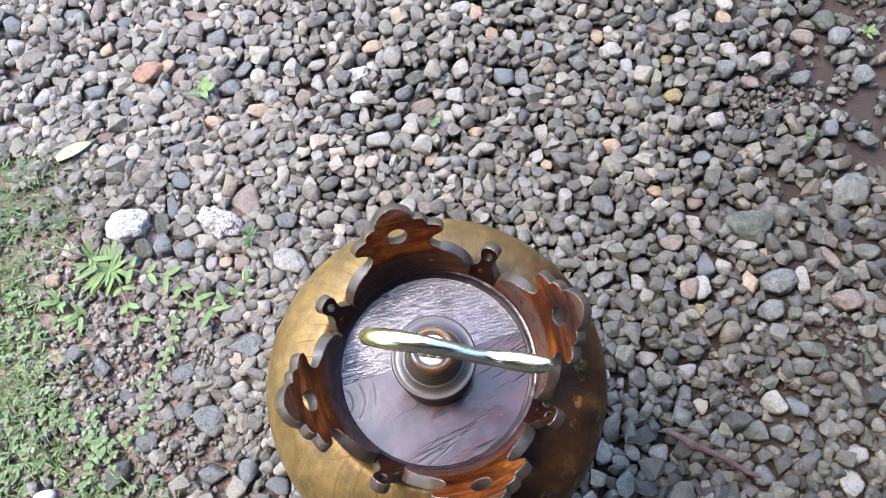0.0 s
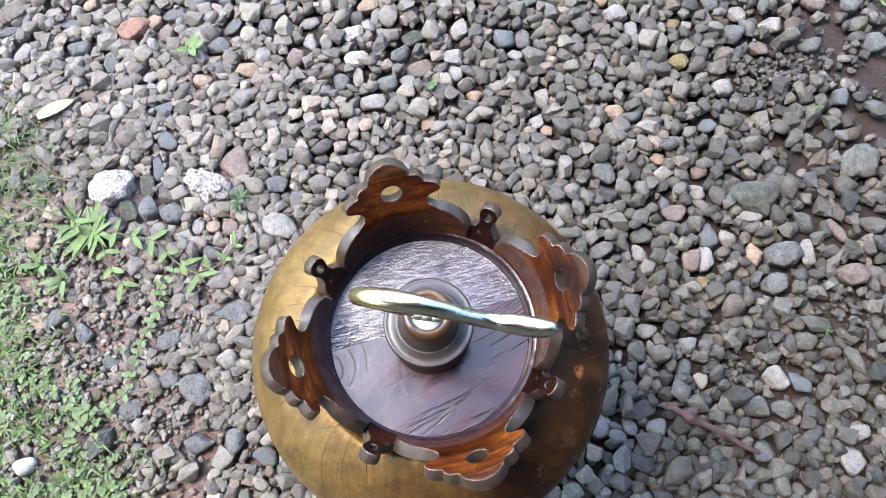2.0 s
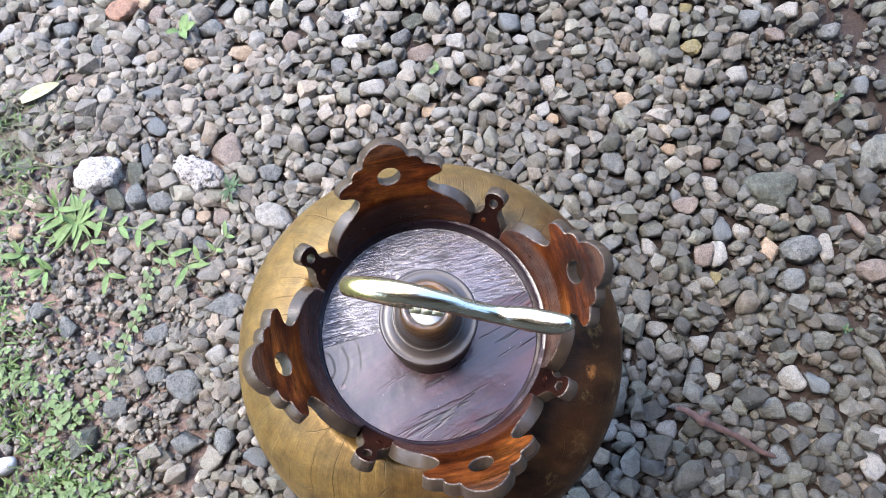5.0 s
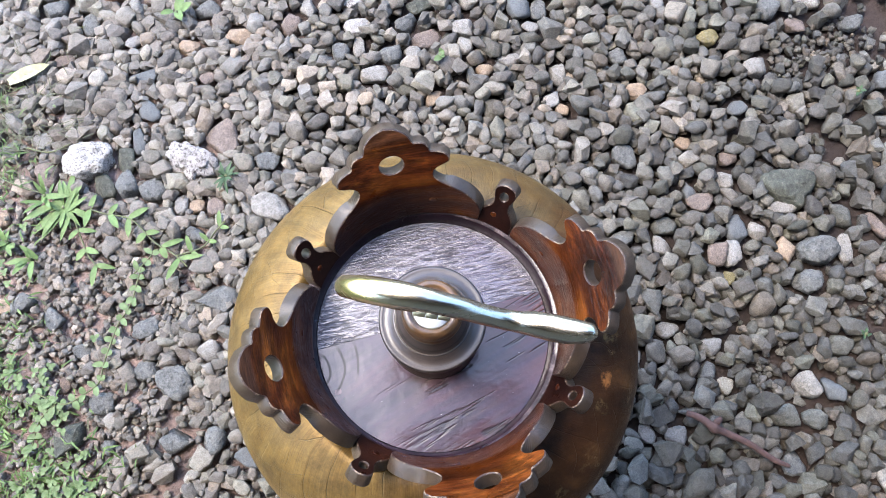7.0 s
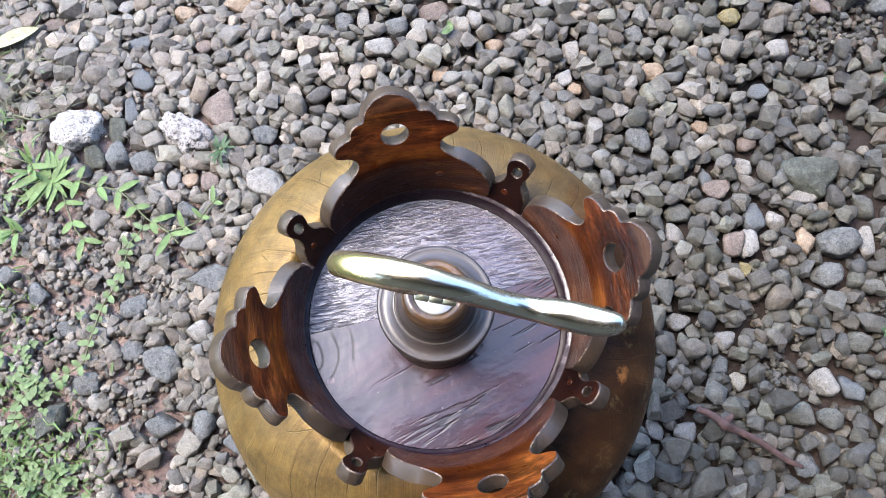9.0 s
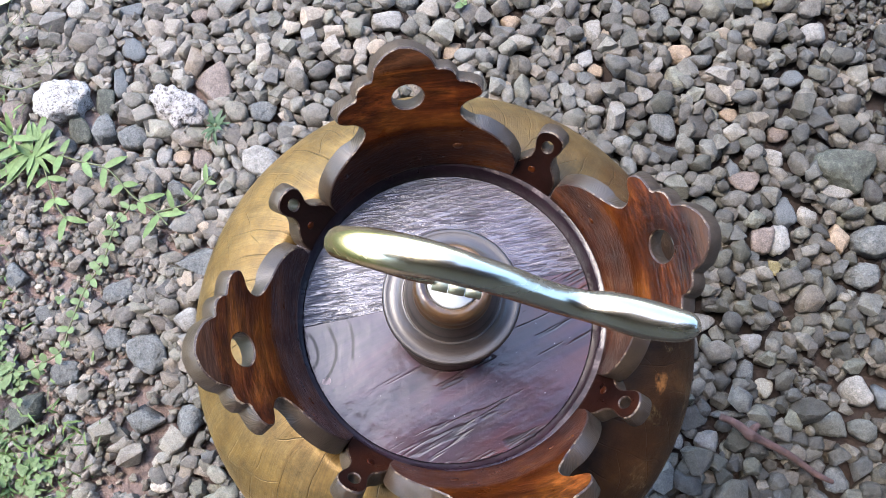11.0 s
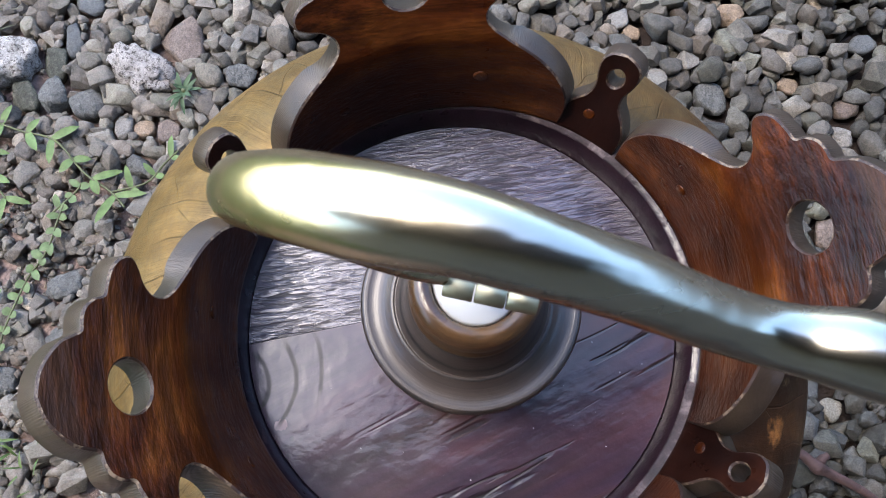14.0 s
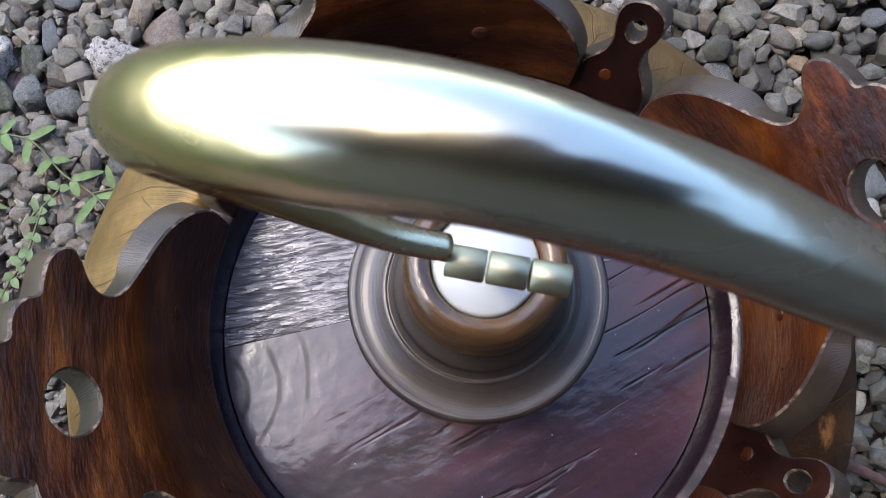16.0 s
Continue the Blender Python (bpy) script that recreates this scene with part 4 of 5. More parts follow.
def settle(a, b, c, tries, small):
    best = None
    for _ in range(tries):
        x, y = rng.uniform(X0 + 0.05, X1 - 0.05), rng.uniform(Y0 + 0.05, Y1 - 0.05)
        if x < -0.2 and y < 0.25 and a > 0.0115 and rng.random() < 0.75:
            continue
        f = fullness(x, y) if a > 0.0075 else max(0.35, fullness(x, y))
        if math.hypot(x, y) < 0.13 + a or rng.random() > f or (f < 0.95 and 0.5 + 0.9 * noise.noise((x * 24, y * 24, 5)) > f + (0.10 if x < -0.2 else 0.34)):
            continue
        ang = rng.uniform(0, math.pi)
        h = ground_top(x, y, a, b, ang)
        if h is not None and (best is None or h < best[0]) and share_taken(x, y, a, b, ang) < 0.07:
            best = (h, x, y, ang)
    if best is None:
        return
    h, x, y, ang = best
    if h > (0.0140 if a > 0.0075 else 0.009) * (0.45 + 0.55 * bedded(x) / 0.72):
        return
    z = h * (0.4 + 0.6 * bedded(x) / 0.72) + c * bedded(x)
    ground_top(x, y, a * 0.95, b * 0.95, ang, (z, c * 0.9))
    tilt = 0.17 if not small else 0.5
    m = euler_matrix(rng.normal(0, tilt), rng.normal(0, tilt), ang) @ np.diag((a, b, c))
    stones.append((int(rng.integers(0, 20 if small else 54)), small, m, np.array((x, y, z))))


# ---- singled-out stones, laid first ----
def single_stone(name, x, y, size, mat, label, seed, planes=14, sharp=14.0, lump=0.05, flat=0.6, turn=0.0, narrow=0.8):
    r = np.random.default_rng(seed)
    v = stone_shape(BALL4, r, max(7, planes - 3), sharp * 2.4, lump + 0.07, 0.78 if planes < 11 else 0.92) * 0.92
    v = flat_topped(v) * np.array((size, size * narrow, size * flat))
    faces = BALL4[1]
    if planes < 9:
        v, faces = chipped_shape(r, 5, 0.09)
        v = v * np.array((size, size * narrow, size * flat))
    me = bpy.data.meshes.new(name)
    me.from_pydata(v.tolist(), [], faces.tolist())
    me.materials.append(mat)
    me.polygons.foreach_set("use_smooth", [True] * len(me.polygons))
    z = max(0.0, ground_top(x, y, size, size * narrow, radians(turn)) or 0.0) + size * flat * (bedded(x) - 0.06)
    ob = new(name, me)
    ob.matrix_basis = pose(x, y, z, 0, 0, turn)
    ground_top(x, y, size * 0.95, size * narrow * 0.95, radians(turn), (z + 0.004, size * flat))
    share_taken(x, y, size, size * narrow, radians(turn), True)
    return tagged(ob, label, "stone", "single stones in the gravel")


single_stone("pumice_stone", -0.445, 0.327, 0.0355, PUMICE, "rough white porous stone lying beside a weed", 1, 12, 9, 0.12, 0.6, 10)
single_stone("pumice_stone", -0.308, 0.316, 0.031, PUMICE_PINK, "jagged pale pinkish porous stone among gravel", 2, 9, 12, 0.3, 0.55, -40, 0.7)
single_stone("red_stone", -0.267, 0.346, 0.0245, RED_STONE, "flat dusky red square-edged stone on gravel", 3, 7, 24, 0.02, 0.5, -20, 0.95)
single_stone("brick_stone", -0.414, 0.578, 0.0224, BRICK_STONE, "worn brick-orange stone on gravel", 4, 9, 14, 0.04, 0.6, 15, 0.7)
single_stone("tan_stone", -0.244, 0.495, 0.0189, TAN_STONE, "sandy pinkish tan stone on gravel", 5, 8, 22, 0.03, 0.5, -30)
single_stone("tan_stone", -0.313, 0.483, 0.0155, TAN_STONE, "small rounded sandy tan stone on gravel", 6, 12, 7)
single_stone("tan_stone", -0.059, 0.582, 0.0172, TAN_STONE, "rounded sandy tan stone on gravel", 7, 12, 7)
single_stone("tan_stone", 0.314, 0.532, 0.0198, PALE_STONE, "rounded cream and tan stone on gravel", 8, 12, 7, 0.08)
single_stone("tan_stone", 0.288, 0.373, 0.0155, TAN_STONE, "smooth round tan stone on gravel", 9, 14, 6)
single_stone("tan_stone", 0.45, 0.14, 0.0181, TAN_STONE, "orange tan oval stone on gravel", 10, 12, 7, 0.04, 0.6, 95, 0.65)
single_stone("white_stone", -0.081, 0.497, 0.0172, WHITE_STONE, "chalky white stone on gravel", 11, 9, 16, 0.06)
single_stone("white_stone", 0.066, 0.484, 0.0163, PALE_STONE, "pale off-white stone on gravel", 12, 9, 14, 0.06)
single_stone("white_stone", -0.082, 0.537, 0.0181, PUMICE, "speckled white and grey stone on gravel", 13, 10, 14, 0.1)
single_stone("white_stone", -0.549, -0.052, 0.0150, BRIGHT_STONE, "smooth bright white pebble lying in grass", 14, 14, 4, -0.06, 0.85, 20, 0.85)
single_stone("white_stone", 0.508, 0.6, 0.0155, WHITE_STONE, "small bright white stone on gravel", 15, 9, 14)
single_stone("white_stone", 0.089, 0.641, 0.0155, PALE_STONE, "pale cream stone on gravel", 16, 9, 12)
single_stone("ochre_stone", 0.396, 0.445, 0.0163, YELLOW_STONE, "ochre yellow rounded stone on gravel", 17, 12, 7)
single_stone("grey_stone", 0.466, 0.224, 0.0310, DARK_STONE, "large dark greenish stone on gravel", 18, 10, 14, 0.06, 0.55, -15, 0.85)
single_stone("grey_stone", 0.489, 0.135, 0.0258, GREY_STONE, "large round grey stone on gravel", 19, 14, 7, 0.06, 0.65)
single_stone("grey_stone", 0.47, 0.097, 0.0198, GREY_STONE, "round speckled grey stone on gravel", 20, 14, 6, 0.06, 0.7)
single_stone("pink_stone", 0.576, 0.1, 0.0241, RED_STONE, "rounded pinkish grey stone on gravel", 21, 12, 8, 0.05, 0.65)
single_stone("grey_stone", 0.621, 0.26, 0.0318, OLIVE_STONE, "large lumpy olive-grey stone on soil", 22, 10, 12, 0.12, 0.55, 60, 0.7)
single_stone("pale_stone", -0.202, 0.245, 0.0241, PALE_STONE, "smooth pale beige oval stone on gravel", 23, 10, 9, 0.04, 0.5, -15, 0.7)
single_stone("long_stone", -0.497, 0.701, 0.0275, RED_STONE, "long brownish pebble on gravel", 24, 14, 7, 0.04, 0.45, 75, 0.45)
single_stone("grey_stone", -0.411, 0.007, 0.021, GREY_STONE, "smooth grey oval stone on soil", 25, 12, 8, 0.04, 0.5, 15, 0.65)
single_stone("grey_stone", -0.324, 0.027, 0.022, GREY_STONE, "broad pale grey stone on soil", 26, 9, 14, 0.06, 0.5, -20, 0.85)
single_stone("grey_stone", -0.267, 0.131, 0.024, GREY_STONE, "flat speckled grey stone on soil", 27, 8, 16, 0.06, 0.35, -10, 0.65)
single_stone("grey_stone", -0.447, -0.03, 0.020, DARK_STONE, "angular dark grey stone tilted on soil", 28, 8, 20, 0.04, 0.55, 60, 0.65)
single_stone("grey_stone", -0.36, 0.096, 0.0185, GREY_STONE, "rounded grey stone beside a creeping weed", 29, 12, 8, 0.06, 0.6, 40)

KINDS = {"grey": (GREY_STONE, "mottled grey"), "blue": (BLUE_STONE, "slate blue-grey"), "pink": (RED_STONE, "dusky pinkish-grey"), "tan": (TAN_STONE, "sandy tan"), "pale": (PALE_STONE, "pale beige"),
         "white": (MOTTLED_STONE, "white and grey mottled"), "dark": (DARK_STONE, "dark grey"), "olive": (OLIVE_STONE, "olive-grey"), "ochre": (YELLOW_STONE, "ochre yellow"), "cream": (CREAM_STONE, "smooth cream")}


def laid(kind, x, y, long, wide, turn, worn):
    """One stone of the gravel's top layer that stands out by its size or colour."""
    mat, words = KINDS[kind]
    r = np.random.default_rng(int(abs(x) * 7919 + abs(y) * 104729) % 100003)
    if worn:
        v, faces = stone_shape(BALL3, r, int(r.integers(9, 13)), float(r.uniform(16, 26)), 0.13, 0.90), BALL3[1]
    else:
        v, faces = stone_shape(BALL3, r, int(r.integers(8, 12)), float(r.uniform(40, 60)), 0.11, 0.72, 0.58), BALL3[1]
    v = flat_topped(v)
    span = np.abs(v[:, :2]).max(axis=0)
    high = max(wide * r.uniform(0.42, 0.60), 0.005)
    v = v / np.array((*span, 1.0)) * np.array((long, wide, high))
    name = kind + "_stone"
    me = bpy.data.meshes.new(name)
    me.from_pydata(v.tolist(), [], faces.tolist())
    me.materials.append(mat)
    me.polygons.foreach_set("use_smooth", [True] * len(me.polygons))
    z = max(0.0, ground_top(x, y, long, wide, radians(turn)) or 0.0) * 0.6 + high * (bedded(x) + 0.03)
    ob = new(name, me)
    ob.matrix_basis = pose(x, y, z, float(r.normal(0, 5)), float(r.normal(0, 5)), turn)
    ground_top(x, y, long * 0.95, wide * 0.95, radians(turn), (z + 0.004, high))
    share_taken(x, y, long, wide, radians(turn), True)
    return tagged(ob, f"{words} {'worn' if worn else 'angular'} stone lying in loose gravel", "stone", "single stones in the gravel")


laid("grey", -0.543, 0.705, 0.0159, 0.0115, 0, True)
laid("blue", -0.453, 0.678, 0.0164, 0.0111, 0, False)
laid("pink", -0.340, 0.678, 0.0230, 0.0108, -15, True)
laid("tan", -0.481, 0.631, 0.0153, 0.0152, 90, False)
laid("pale", -0.542, 0.622, 0.0154, 0.0100, 0, True)
laid("pale", -0.505, 0.621, 0.0137, 0.0127, 90, False)
laid("grey", -0.354, 0.601, 0.0219, 0.0116, 8, True)
laid("pink", -0.367, 0.569, 0.0156, 0.0145, 90, True)
laid("tan", -0.385, 0.589, 0.0132, 0.0127, 90, True)
laid("grey", -0.498, 0.554, 0.0228, 0.0150, 8, False)
laid("blue", -0.514, 0.599, 0.0202, 0.0087, 0, True)
laid("grey", -0.610, 0.594, 0.0208, 0.0101, 5, True)
laid("grey", -0.447, 0.526, 0.0188, 0.0145, 90, True)
laid("white", -0.392, 0.498, 0.0132, 0.0112, -20, False)
laid("grey", -0.287, 0.538, 0.0203, 0.0197, 120, False)
laid("pink", -0.483, 0.476, 0.0154, 0.0124, 10, False)
laid("pale", -0.584, 0.554, 0.0213, 0.0154, 70, False)
laid("blue", -0.372, 0.443, 0.0212, 0.0110, 10, False)
laid("pink", -0.287, 0.433, 0.0127, 0.0126, 90, True)
laid("grey", -0.103, 0.643, 0.0182, 0.0124, 0, False)
laid("white", -0.146, 0.567, 0.0195, 0.0101, 25, False)
laid("pale", -0.147, 0.530, 0.0188, 0.0138, 90, False)
laid("pink", -0.173, 0.505, 0.0187, 0.0159, 90, True)
laid("pale", 0.078, 0.531, 0.0219, 0.0177, 75, False)
laid("tan", 0.112, 0.630, 0.0175, 0.0124, 90, True)
laid("pink", 0.012, 0.469, 0.0222, 0.0134, 12, True)
laid("grey", -0.015, 0.497, 0.0207, 0.0155, 30, False)
laid("pale", -0.059, 0.419, 0.0210, 0.0160, 10, False)
laid("grey", -0.038, 0.453, 0.0181, 0.0168, 90, False)
laid("pale", -0.079, 0.465, 0.0173, 0.0098, 90, True)
laid("pale", -0.008, 0.452, 0.0132, 0.0095, 0, True)
laid("tan", 0.089, 0.420, 0.0131, 0.0113, 0, True)
laid("tan", 0.133, 0.586, 0.0141, 0.0117, 90, True)
laid("pale", 0.164, 0.582, 0.0152, 0.0140, 90, False)
laid("grey", 0.190, 0.574, 0.0162, 0.0140, 90, False)
laid("blue", 0.143, 0.508, 0.0186, 0.0172, 90, True)
laid("grey", 0.172, 0.505, 0.0177, 0.0136, 90, True)
laid("white", 0.156, 0.482, 0.0135, 0.0107, -20, False)
laid("pale", 0.185, 0.408, 0.0190, 0.0132, 90, False)
laid("tan", 0.018, 0.382, 0.0155, 0.0102, 35, True)
laid("pale", 0.123, 0.432, 0.0176, 0.0105, 0, True)
laid("grey", -0.108, 0.458, 0.0156, 0.0154, 0, False)
laid("pale", 0.065, 0.458, 0.0153, 0.0115, 90, True)
laid("dark", 0.007, 0.524, 0.0191, 0.0147, 0, False)
laid("white", 0.173, 0.368, 0.0130, 0.0121, 0, False)
laid("tan", 0.188, 0.353, 0.0102, 0.0095, 90, True)
laid("tan", 0.297, 0.565, 0.0143, 0.0123, 90, True)
laid("white", 0.337, 0.506, 0.0141, 0.0131, 90, True)
laid("white", 0.432, 0.583, 0.0221, 0.0116, 5, False)
laid("tan", 0.504, 0.574, 0.0150, 0.0124, 90, True)
laid("ochre", 0.400, 0.511, 0.0123, 0.0102, 0, True)
laid("white", 0.420, 0.507, 0.0095, 0.0087, 0, True)
laid("pale", 0.500, 0.518, 0.0175, 0.0137, 0, True)
laid("pale", 0.454, 0.395, 0.0194, 0.0160, 5, True)
laid("pale", 0.548, 0.495, 0.0196, 0.0138, -5, True)
laid("pink", 0.522, 0.455, 0.0182, 0.0145, 0, False)
laid("pink", 0.618, 0.525, 0.0202, 0.0142, -12, True)
laid("dark", 0.660, 0.551, 0.0207, 0.0201, 0, True)
laid("grey", 0.487, 0.479, 0.0182, 0.0176, -30, False)
laid("grey", 0.459, 0.538, 0.0147, 0.0146, 110, False)
laid("grey", 0.675, 0.518, 0.0189, 0.0175, 90, True)
laid("grey", 0.601, 0.456, 0.0197, 0.0128, 8, True)
laid("grey", 0.697, 0.450, 0.0203, 0.0186, 15, False)
laid("grey", 0.270, 0.425, 0.0170, 0.0145, 0, False)
laid("blue", 0.624, 0.363, 0.0157, 0.0155, 130, False)
laid("blue", 0.423, 0.342, 0.0180, 0.0127, 20, False)
laid("grey", 0.262, 0.280, 0.0196, 0.0175, -28, True)
laid("tan", 0.341, 0.296, 0.0122, 0.0104, 0, True)
laid("pink", 0.394, 0.266, 0.0158, 0.0132, 0, False)
laid("pale", 0.390, 0.237, 0.0174, 0.0122, -25, False)
laid("blue", 0.338, 0.227, 0.0185, 0.0120, 90, False)
laid("pink", 0.351, 0.211, 0.0188, 0.0138, 0, True)
laid("blue", 0.393, 0.172, 0.0208, 0.0146, 80, True)
laid("white", 0.382, 0.139, 0.0184, 0.0161, 90, False)
laid("pale", 0.421, 0.169, 0.0149, 0.0138, 90, False)
laid("pink", 0.362, 0.141, 0.0173, 0.0144, 90, False)
laid("olive", 0.301, 0.182, 0.0168, 0.0127, 10, True)
laid("grey", 0.241, 0.167, 0.0207, 0.0134, 0, False)
laid("pale", 0.292, 0.157, 0.0175, 0.0126, -25, False)
laid("pink", 0.576, 0.165, 0.0227, 0.0108, -55, False)
laid("olive", 0.629, 0.170, 0.0260, 0.0160, -10, False)
laid("pale", 0.526, 0.136, 0.0221, 0.0124, 90, False)
laid("olive", 0.531, 0.182, 0.0215, 0.0145, -25, False)
laid("ochre", 0.372, 0.110, 0.0101, 0.0100, 0, True)
laid("pale", 0.455, 0.195, 0.0202, 0.0095, -8, True)
laid("pale", 0.287, 0.050, 0.0156, 0.0124, 0, True)
laid("white", 0.338, 0.027, 0.0157, 0.0125, 20, False)
laid("white", 0.244, 0.021, 0.0097, 0.0096, 30, False)
laid("cream", 0.347, -0.024, 0.0116, 0.0111, 90, True)
laid("white", 0.281, -0.077, 0.0170, 0.0149, 0, False)
laid("pale", 0.449, -0.027, 0.0196, 0.0193, 20, False)
laid("blue", 0.473, -0.039, 0.0176, 0.0154, 90, False)
laid("olive", 0.414, -0.063, 0.0202, 0.0181, 20, False)
laid("olive", 0.494, 0.014, 0.0182, 0.0150, -10, True)
laid("grey", 0.410, -0.121, 0.0193, 0.0181, 0, False)
laid("grey", 0.330, -0.003, 0.0156, 0.0116, 0, False)
laid("pale", 0.206, -0.070, 0.0198, 0.0136, 75, True)
laid("pale", 0.244, -0.073, 0.0139, 0.0113, 120, True)
laid("grey", 0.303, -0.051, 0.0245, 0.0057, 3, False)
laid("white", 0.524, -0.142, 0.0198, 0.0183, 90, True)
laid("white", 0.540, -0.108, 0.0151, 0.0149, 90, True)
laid("olive", 0.446, -0.074, 0.0170, 0.0165, -20, False)
laid("grey", -0.542, 0.348, 0.0193, 0.0169, 90, False)
laid("pink", -0.497, 0.307, 0.0198, 0.0174, 90, False)
laid("pale", -0.505, 0.357, 0.0168, 0.0131, 0, True)
laid("dark", -0.420, 0.288, 0.0183, 0.0169, 90, False)
laid("grey", -0.390, 0.285, 0.0210, 0.0177, 90, False)
laid("grey", -0.357, 0.277, 0.0184, 0.0179, 0, True)
laid("dark", -0.392, 0.323, 0.0203, 0.0143, 90, True)
laid("blue", -0.376, 0.348, 0.0203, 0.0107, 90, True)
laid("blue", -0.363, 0.392, 0.0205, 0.0154, 100, False)
laid("white", -0.320, 0.256, 0.0149, 0.0095, 80, True)
laid("tan", -0.299, 0.252, 0.0103, 0.0102, 0, True)
laid("pink", -0.274, 0.249, 0.0138, 0.0128, 90, True)
laid("grey", -0.204, 0.305, 0.0188, 0.0147, -20, False)
laid("tan", -0.552, 0.251, 0.0129, 0.0129, 90, True)
laid("grey", -0.302, 0.215, 0.0144, 0.0128, 0, False)
laid("grey", -0.474, 0.116, 0.0166, 0.0161, 0, False)
laid("grey", -0.359, 0.044, 0.0167, 0.0145, 0, True)
laid("pale", -0.282, 0.063, 0.0164, 0.0142, 15, True)
laid("grey", -0.515, 0.037, 0.0114, 0.0114, 0, False)
laid("grey", -0.321, -0.045, 0.0206, 0.0187, 0, False)
laid("grey", -0.272, -0.046, 0.0193, 0.0187, 90, False)
laid("grey", -0.401, -0.044, 0.0135, 0.0127, 0, False)
laid("blue", -0.235, -0.068, 0.0201, 0.0131, -15, False)
laid("pink", -0.456, 0.040, 0.0205, 0.0095, 65, True)
laid("tan", -0.535, 0.135, 0.0188, 0.0136, -5, True)
laid("pale", -0.521, 0.090, 0.0168, 0.0134, 0, False)
laid("tan", -0.564, 0.126, 0.0118, 0.0117, 20, True)
laid("grey", -0.515, 0.137, 0.0192, 0.0134, 60, False)
laid("grey", -0.438, 0.073, 0.0163, 0.0102, 0, True)
laid("pale", -0.548, 0.417, 0.0173, 0.0104, -5, True)
laid("pink", -0.217, 0.658, 0.0166, 0.0137, 0, True)
laid("grey", -0.265, 0.568, 0.0170, 0.0153, 25, False)
laid("grey", -0.215, 0.565, 0.0162, 0.0141, 90, False)
laid("blue", -0.277, 0.618, 0.0164, 0.0115, 0, False)
laid("grey", -0.308, 0.632, 0.0179, 0.0176, 90, False)
laid("grey", -0.639, 0.691, 0.0199, 0.0173, 90, True)
laid("pale", -0.627, 0.653, 0.0184, 0.0160, 90, False)

for k in range(13000):
    a = float(np.clip(rng.lognormal(math.log(0.0096), 0.24), 0.0065, 0.0165))
    settle(a, a * rng.uniform(0.58, 0.95), a * rng.uniform(0.48, 0.78), 10, False)
for k in range(2400):
    a = float(np.clip(rng.lognormal(math.log(0.0070), 0.25), 0.0042, 0.011))
    settle(a, a * rng.uniform(0.6, 0.95), a * rng.uniform(0.5, 0.8), 7, False)
for k in range(6500):
    a = float(rng.uniform(0.0025, 0.0062) if k % 4 == 1 else rng.uniform(0.0022, 0.0055))
    bare = BARE[k % len(BARE)]
    x, y = (rng.normal(bare[0], 0.03), rng.normal(bare[1], 0.03)) if k % 4 == 0 else (rng.uniform(-0.62, -0.15), rng.uniform(-0.15, 0.5)) if k % 4 == 1 else (rng.uniform(X0 + 0.05, X1 - 0.05), rng.uniform(Y0 + 0.05, Y1 - 0.05))
    ang = rng.uniform(0, math.pi)
    h = ground_top(x, y, a, a * 0.8, ang)
    if h is None or h > 0.010 or math.hypot(x, y) < 0.13 or (x > -0.15 and k % 5 > 1):
        continue
    m = euler_matrix(rng.normal(0, 0.4), rng.normal(0, 0.4), ang) @ np.diag((a, a * 0.8, a * 0.65))
    ground_top(x, y, a, a * 0.8, ang, (h + a * 0.35, a * 0.5))
    stones.append((int(rng.integers(0, 20)), True, m, np.array((x, y, h + a * (0.3 if x > -0.15 else 0.1)))))


def make_gravel():
    """The gravel: the stones of one strip next to the lantern are parts, the rest is one mesh."""
    bed_v, bed_f, bed_s, base, single = [], [], [], 0, []
    for s in stones:
        x, y, _ = s[3]
        if not s[1] and len(single) < 300 and 0.16 < y < 0.36 and -0.24 < x < 0.40:
            single.append(s)
            continue
        shape, tris, flat = (SMALL if s[1] else SHAPES)[s[0]]
        bed_v.append(shape @ s[2].T + s[3])
        bed_f.append(tris + base)
        bed_s.append(np.full(len(tris), not flat))
        base += len(shape)
    v, f, smooth = np.concatenate(bed_v), np.concatenate(bed_f), np.concatenate(bed_s)
    me = bpy.data.meshes.new("gravel")
    me.vertices.add(len(v))
    me.vertices.foreach_set("co", v.astype(np.float32).ravel())
    me.loops.add(f.size)
    me.loops.foreach_set("vertex_index", f.astype(np.int32).ravel())
    me.polygons.add(len(f))
    me.polygons.foreach_set("loop_start", np.arange(0, f.size, 3, dtype=np.int32))
    me.polygons.foreach_set("loop_total", np.full(len(f), 3, dtype=np.int32))
    me.polygons.foreach_set("use_smooth", smooth)
    me.update(calc_edges=True)
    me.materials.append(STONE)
    bed = tagged(new("gravel", me), "loose mixed grey and tan crushed gravel on soil", "gravel", kind="stuff")
    made = {}
    for k, _, m, p in single:
        if k not in made:
            made[k] = bpy.data.meshes.new("stone")
            made[k].from_pydata(SHAPES[k][0].tolist(), [], SHAPES[k][1].tolist())
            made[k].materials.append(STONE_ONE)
            made[k].polygons.foreach_set("use_smooth", [not SHAPES[k][2]] * len(made[k].polygons))
        ob = new("stone", made[k])
        ob.parent = bed
        full = Matrix(((*m[0], p[0]), (*m[1], p[1]), (*m[2], p[2]), (0, 0, 0, 1)))
        ob.matrix_basis = full
    return bed


# ---- plants ----
def top_at(x, y):
    i, j = int((y - Y0) / CELL), int((x - X0) / CELL)
    i, j = max(0, min(i, heights.shape[0] - 1)), max(0, min(j, heights.shape[1] - 1))
    return float(heights[i, j])


